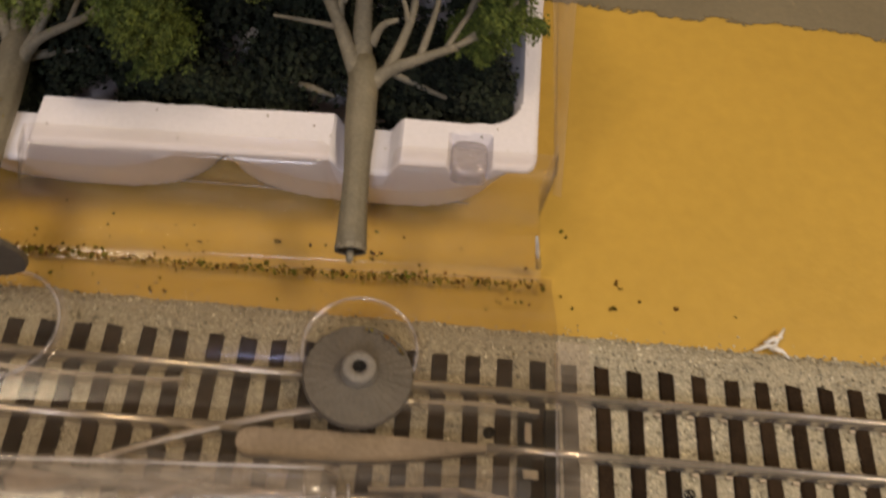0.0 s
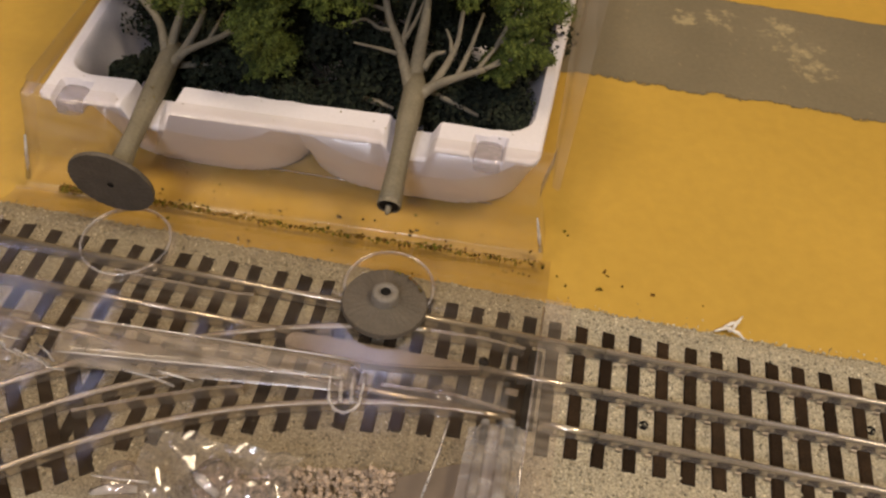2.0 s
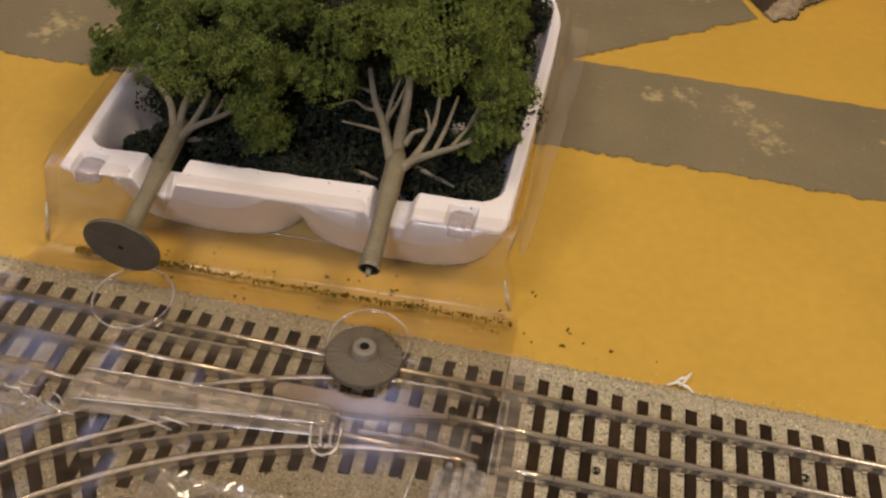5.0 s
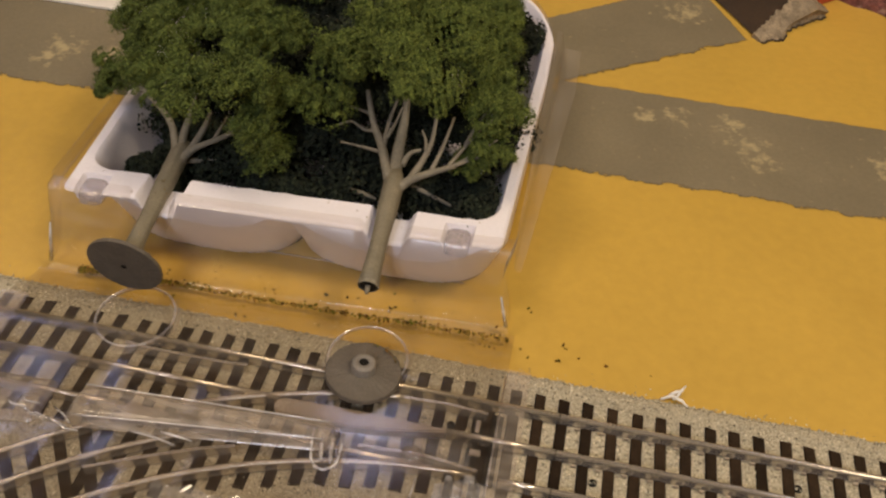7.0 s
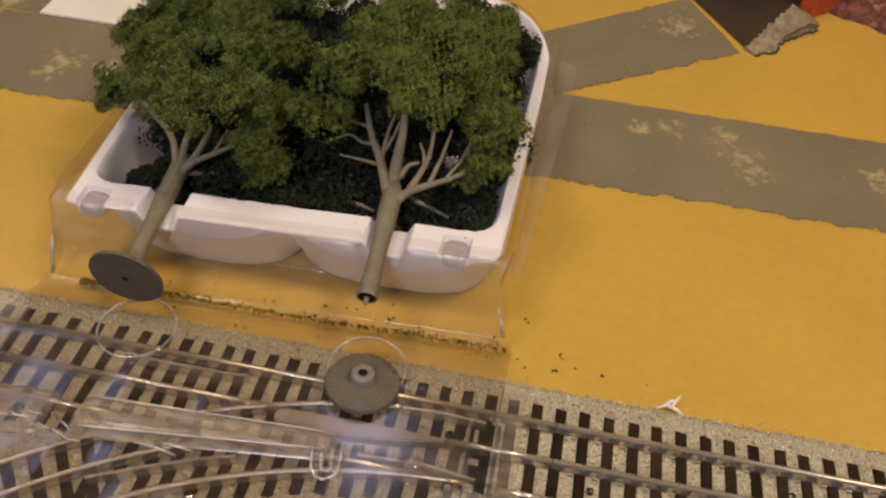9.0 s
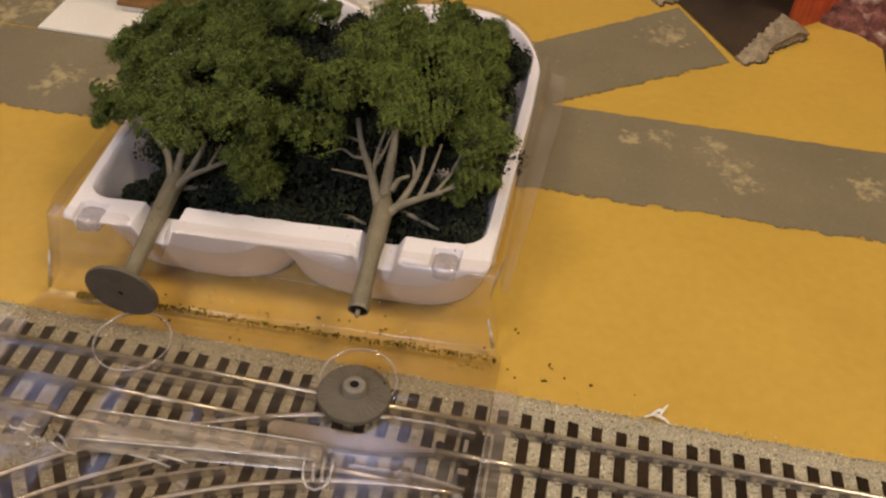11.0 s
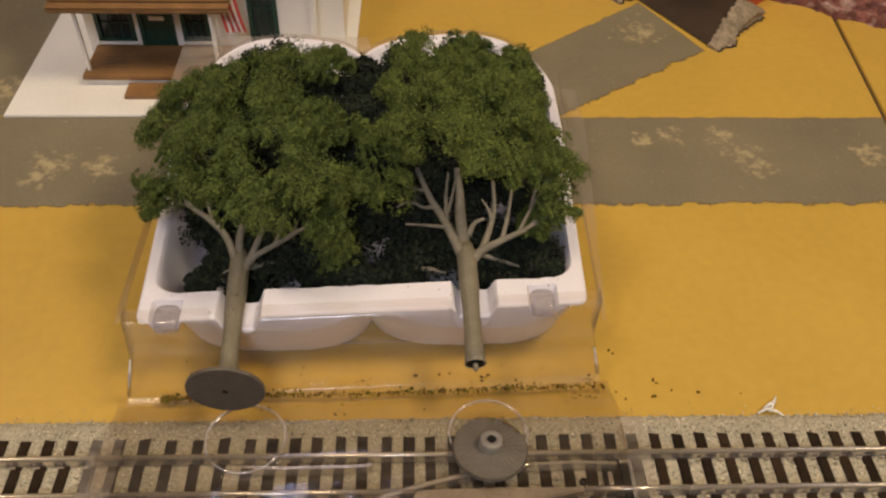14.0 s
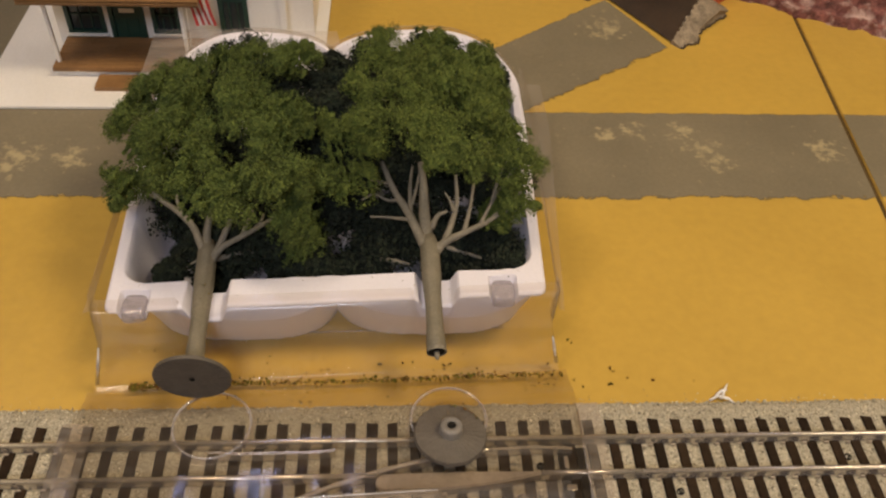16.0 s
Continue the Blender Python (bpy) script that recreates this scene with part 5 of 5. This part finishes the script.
cuts = sorted({-0.310, -0.160, *[v for o in openings for v in o[:2]]})
for a, b in zip(cuts, cuts[1:]):
    hole = [o for o in openings if o[0] <= a + 1e-6 and b <= o[1] + 1e-6]
    for z0, z1 in ([(0.003, hole[0][2]), (hole[0][3], 0.085)] if hole else [(0.003, 0.085)]):
        part("wall_panel", block((a, WY, z0), (b, WY + 0.003, z1)), STYRENE, house)
for x in (-0.310, -0.163):
    part("side_wall", block((x, WY + 0.003, 0.003), (x + 0.003, 0.46, 0.085)), STYRENE, house)
part("back_wall", block((-0.310, 0.46, 0.003), (-0.160, 0.463, 0.085)), STYRENE, house)
for n_open, (x0, x1, z0, z1) in enumerate(openings):
    name = "door" if n_open == 1 else "window"
    win = part(name, block((x0 - 0.0012, WY - 0.0012, z0), (x1 + 0.0012, WY + 0.0022, z0 + 0.0018), 0.0003), GREEN, house, "dark green door" if name == "door" else "dark green framed window")
    for lo, hi in (((x0 - 0.0012, WY - 0.0012, z0), (x0 + 0.0018, WY + 0.0022, z1)), ((x1 - 0.0018, WY - 0.0012, z0), (x1 + 0.0012, WY + 0.0022, z1)), ((x0, WY - 0.0012, z1 - 0.0018), (x1, WY + 0.0022, z1))):
        part("frame", block(lo, hi, 0.0002), GREEN, win)
    if name == "door":
        part("leaf", block((x0 + 0.001, WY + 0.0006, z0), (x1 - 0.001, WY + 0.0018, z1), 0.0003), GREEN, win)
        part("notice", block((x0 + 0.006, WY - 0.0002, 0.0285), (x1 - 0.005, WY + 0.0005, 0.0315), 0.0002), STYRENE, win, "pale notice plate")
        for px0, px1 in ((x0 + 0.0035, (x0 + x1) / 2 - 0.0008), ((x0 + x1) / 2 + 0.0008, x1 - 0.0035)):
            part("panel", block((px0, WY + 0.0002, 0.0110), (px1, WY + 0.0010, 0.0235), 0.0003), GREEN, win)
    else:
        part("pane", block((x0 + 0.001, WY + 0.0012, z0), (x1 - 0.001, WY + 0.0018, z1)), GLASS, win)
        for k in (1, 2):
            xm = x0 + (x1 - x0) * k / 3
            part("muntin", block((xm - 0.0005, WY + 0.0002, z0), (xm + 0.0005, WY + 0.0014, z1)), GREEN, win)
        zm = (z0 + z1) / 2
        part("muntin", block((x0, WY + 0.0002, zm - 0.0006), (x1, WY + 0.0015, zm + 0.0006)), GREEN, win)
        part("sill", block((x0 - 0.002, WY - 0.0030, z0 - 0.0015), (x1 + 0.002, WY, z0), 0.0003), STYRENE, win)
porch = part("porch", block((-0.3055, 0.2815, 0.0075), (-0.214, 0.3195, 0.0095), 0.0003), BROWN, house, "brown planked porch floor")
for k in range(9):
    part("plank", block((-0.3055, 0.2818 + 0.0042 * k, 0.0096), (-0.214, 0.2857 + 0.0042 * k, 0.0103), 0.0002), BROWN, porch)
part("skirt", block((-0.304, 0.2840, 0.0028), (-0.216, 0.2860, 0.0075)), STYRENE, porch)
part("step", block((-0.2765, 0.2665, 0.0028), (-0.2400, 0.2815, 0.0058), 0.0004), BROWN, house, "brown porch step")
for x in (-0.3025, -0.219):
    part("post", block((x - 0.0011, 0.2880, 0.0103), (x + 0.0011, 0.2902, 0.0620), 0.0002), STYRENE, house, "white porch post")
roof = part("porch_roof", sheet([[(-0.3140, 0.2780, 0.0585), (-0.2050, 0.2780, 0.0585)], [(-0.3140, 0.3199, 0.0725), (-0.2050, 0.3199, 0.0725)]]), BROWN, house, "brown shingled porch roof")
solid = roof.modifiers.new("thick", "SOLIDIFY")
solid.thickness = 0.002
for k in range(7):
    y = 0.2782 + 0.0060 * k
    z = 0.0587 + 0.0060 * k / 3
    part("shingle", block((-0.3142, y, z + 0.0008), (-0.2048, y + 0.0056, z + 0.0020), 0.0002), BROWN, roof)
main_roof = sheet([[(-0.322, 0.308, 0.0820), (-0.148, 0.308, 0.0820)], [(-0.322, 0.39, 0.128), (-0.148, 0.39, 0.128)], [(-0.322, 0.475, 0.0820), (-0.148, 0.475, 0.0820)]])
main = part("roof", main_roof, BROWN, house, "brown pitched roof")
solid = main.modifiers.new("thick", "SOLIDIFY")
solid.thickness = 0.003
part("side_wing", block((-0.1595, 0.335, 0.0028), (-0.140, 0.45, 0.070), 0.0004), STYRENE, house, "white side wing")
part("corner_trim", block((-0.1610, WY - 0.0014, 0.0028), (-0.1568, WY - 0.0002, 0.085), 0.0002), STYRENE, house)
flag = thing("flag", (-0.2195, 0.300, 0.0), "small red and white striped flag on a pole", "flag")
part("pole", tube([(0, 0, 0.0103), (0.004, -0.006, 0.075)], 0.0006, 8), STYRENE, flag, smooth=True)
for k in range(7):
    rows = []
    for j in range(7):
        z = 0.033 + 0.006 * j
        wave = 0.0012 * math.sin(j * 0.9 + k * 0.5)
        rows.append([(0.0005 + 0.0019 * k + (6 - j) * 0.0011, -0.003 + wave, z), (0.0005 + 0.0019 * (k + 1) + (6 - j) * 0.0011, -0.003 + wave + 0.0004, z)])
    stripe = part("stripe", sheet(rows), FLAG_RED if k % 2 == 0 else FLAG_WHITE, flag, smooth=True)

# ---- bridge with ramp, at the end of the side road ----
bridge = thing("covered_bridge", (0.120, 0.3325, 0.0), "red planked covered bridge with stone-sided brown ramp", "model bridge", turn=41.0)
# along x: up the ramp; along y: across it
L, W, HI = 0.052, 0.086, 0.012
ramp = sheet([[(0.0, 0.0, 0.0012), (0.0165, W, 0.0012)], [(L * 0.5, 0.0060, HI * 0.55), (L * 0.6, W, HI * 0.55)], [(L, 0.0140, HI), (L, W, HI)], [(0.062, 0.0166, HI), (0.062, W, HI)], [(0.30, 0.0166, HI + 0.004), (0.30, W, HI + 0.004)]])
part("ramp_deck", ramp, DECK, bridge, "dark brown ramp deck")
for y0, name in ((-0.0035, "stone_side"), (W - 0.0005, "stone_side")):
    rows = []
    for i in range(52):
        x = i * L / 40
        h = 0.0020 + HI * min(1.0, x / L) * (1 - max(0.0, x / L - 1) * 2.2)
        j = 0.0014 * noise.noise((x * 220, y0 * 50, 1)) + 0.0010 * noise.noise((x * 600, y0, 2))
        lump = 0.0070 * math.exp(-((x - 0.016) / 0.009) ** 2) + 0.0030 * math.exp(-((x - 0.002) / 0.004) ** 2)
        base = y0 + 0.0030 - lump + 0.035 * x + 2 * j
        rows.append([(x, base, 0.0), (x, base + 0.0008 - j, h * 0.35), (x, base * 0.5 + y0 * 0.5 + 0.0010 - j, h * 0.75), (x, y0 + 0.0030 + 0.08 * x + j, h), (x, y0 + 0.0085 + 0.24 * x + 2 * j, h + 0.0016 + 0.6 * j), (x, y0 + 0.0090 + 0.24 * x + 2 * j, 0.0)])
    bm = sheet(rows)
    bm.verts.ensure_lookup_table()
    bm.faces.new(bm.verts[:6])
    stone = part(name, bm, STONE, bridge, "rough grey stone ramp side")
    # a thin dark tube follows the foot of the stone
    part("bottom_edge", tube([(r[0][0], r[0][1] - 0.0002, 0.0006) for r in rows], 0.0007, 6), DECK, stone, "thin dark line along the foot of the stone")
for y0, wall_x in ((0.0155, 0.060), (W - 0.0015, L)):
    side = part("side_wall", block((wall_x, y0 + 0.0008, HI), (0.30, y0 + 0.0022, 0.105)), RED, bridge, "red plank side wall")
    for k in range(35):
        x = wall_x + 0.0065 * k
        part("plank", block((x, y0 - 0.0002, 0.0005), (x + 0.0060, y0 + 0.0008, 0.105), 0.0002), RED, side)
    part("slot", block((wall_x + 0.020, y0 - 0.0006, 0.030), (wall_x + 0.0225, y0 + 0.0010, 0.060)), BLACK, side, "narrow dark slot")
part("portal", block((L, 0.0170, 0.088), (L + 0.002, W, 0.105), 0.0003), RED, bridge)
part("roof", sheet([[(L - 0.012, -0.010, 0.100), (0.31, -0.010, 0.100)], [(L - 0.012, W / 2, 0.135), (0.31, W / 2, 0.135)], [(L - 0.012, W + 0.010, 0.100), (0.31, W + 0.010, 0.100)]]), BROWN, bridge, "brown bridge roof")
# rock outcrop: uneven strata that step up and back from a broken foot
rows = []
for i in range(150):
    u = -0.03 + 0.0016 * i
    row = []
    for j in range(60):
        v = 0.0013 * j
        w = v + 0.010 * noise.noise((u * 28, v * 20, 1)) + 0.005 * noise.noise((u * 90, v * 60, 2))
        step = max(0.0, w) / 0.009 + 0.8 * noise.noise((u * 16, 3.1, 4))
        level = math.floor(step) + min(1.0, (step - math.floor(step)) * 5)
        z = 0.0062 * max(0.0, level) + 0.0022 * noise.noise((u * 160, v * 160, 5)) + 0.0012 * noise.noise((u * 420, v * 420, 6))
        row.append((u, v + 0.004 * noise.noise((u * 40, 7, 1)), z if w > 0 and j else -0.001))
    rows.append(row)
rock_ob = tagged(part("rock", sheet(rows), MAROON, None, smooth=False), "rough layered maroon rock outcrop, pale highlights put into its colour", "rock")
rock_ob.matrix_world = pose(0.194, 0.3975, 0.0, 0, 0, -31)
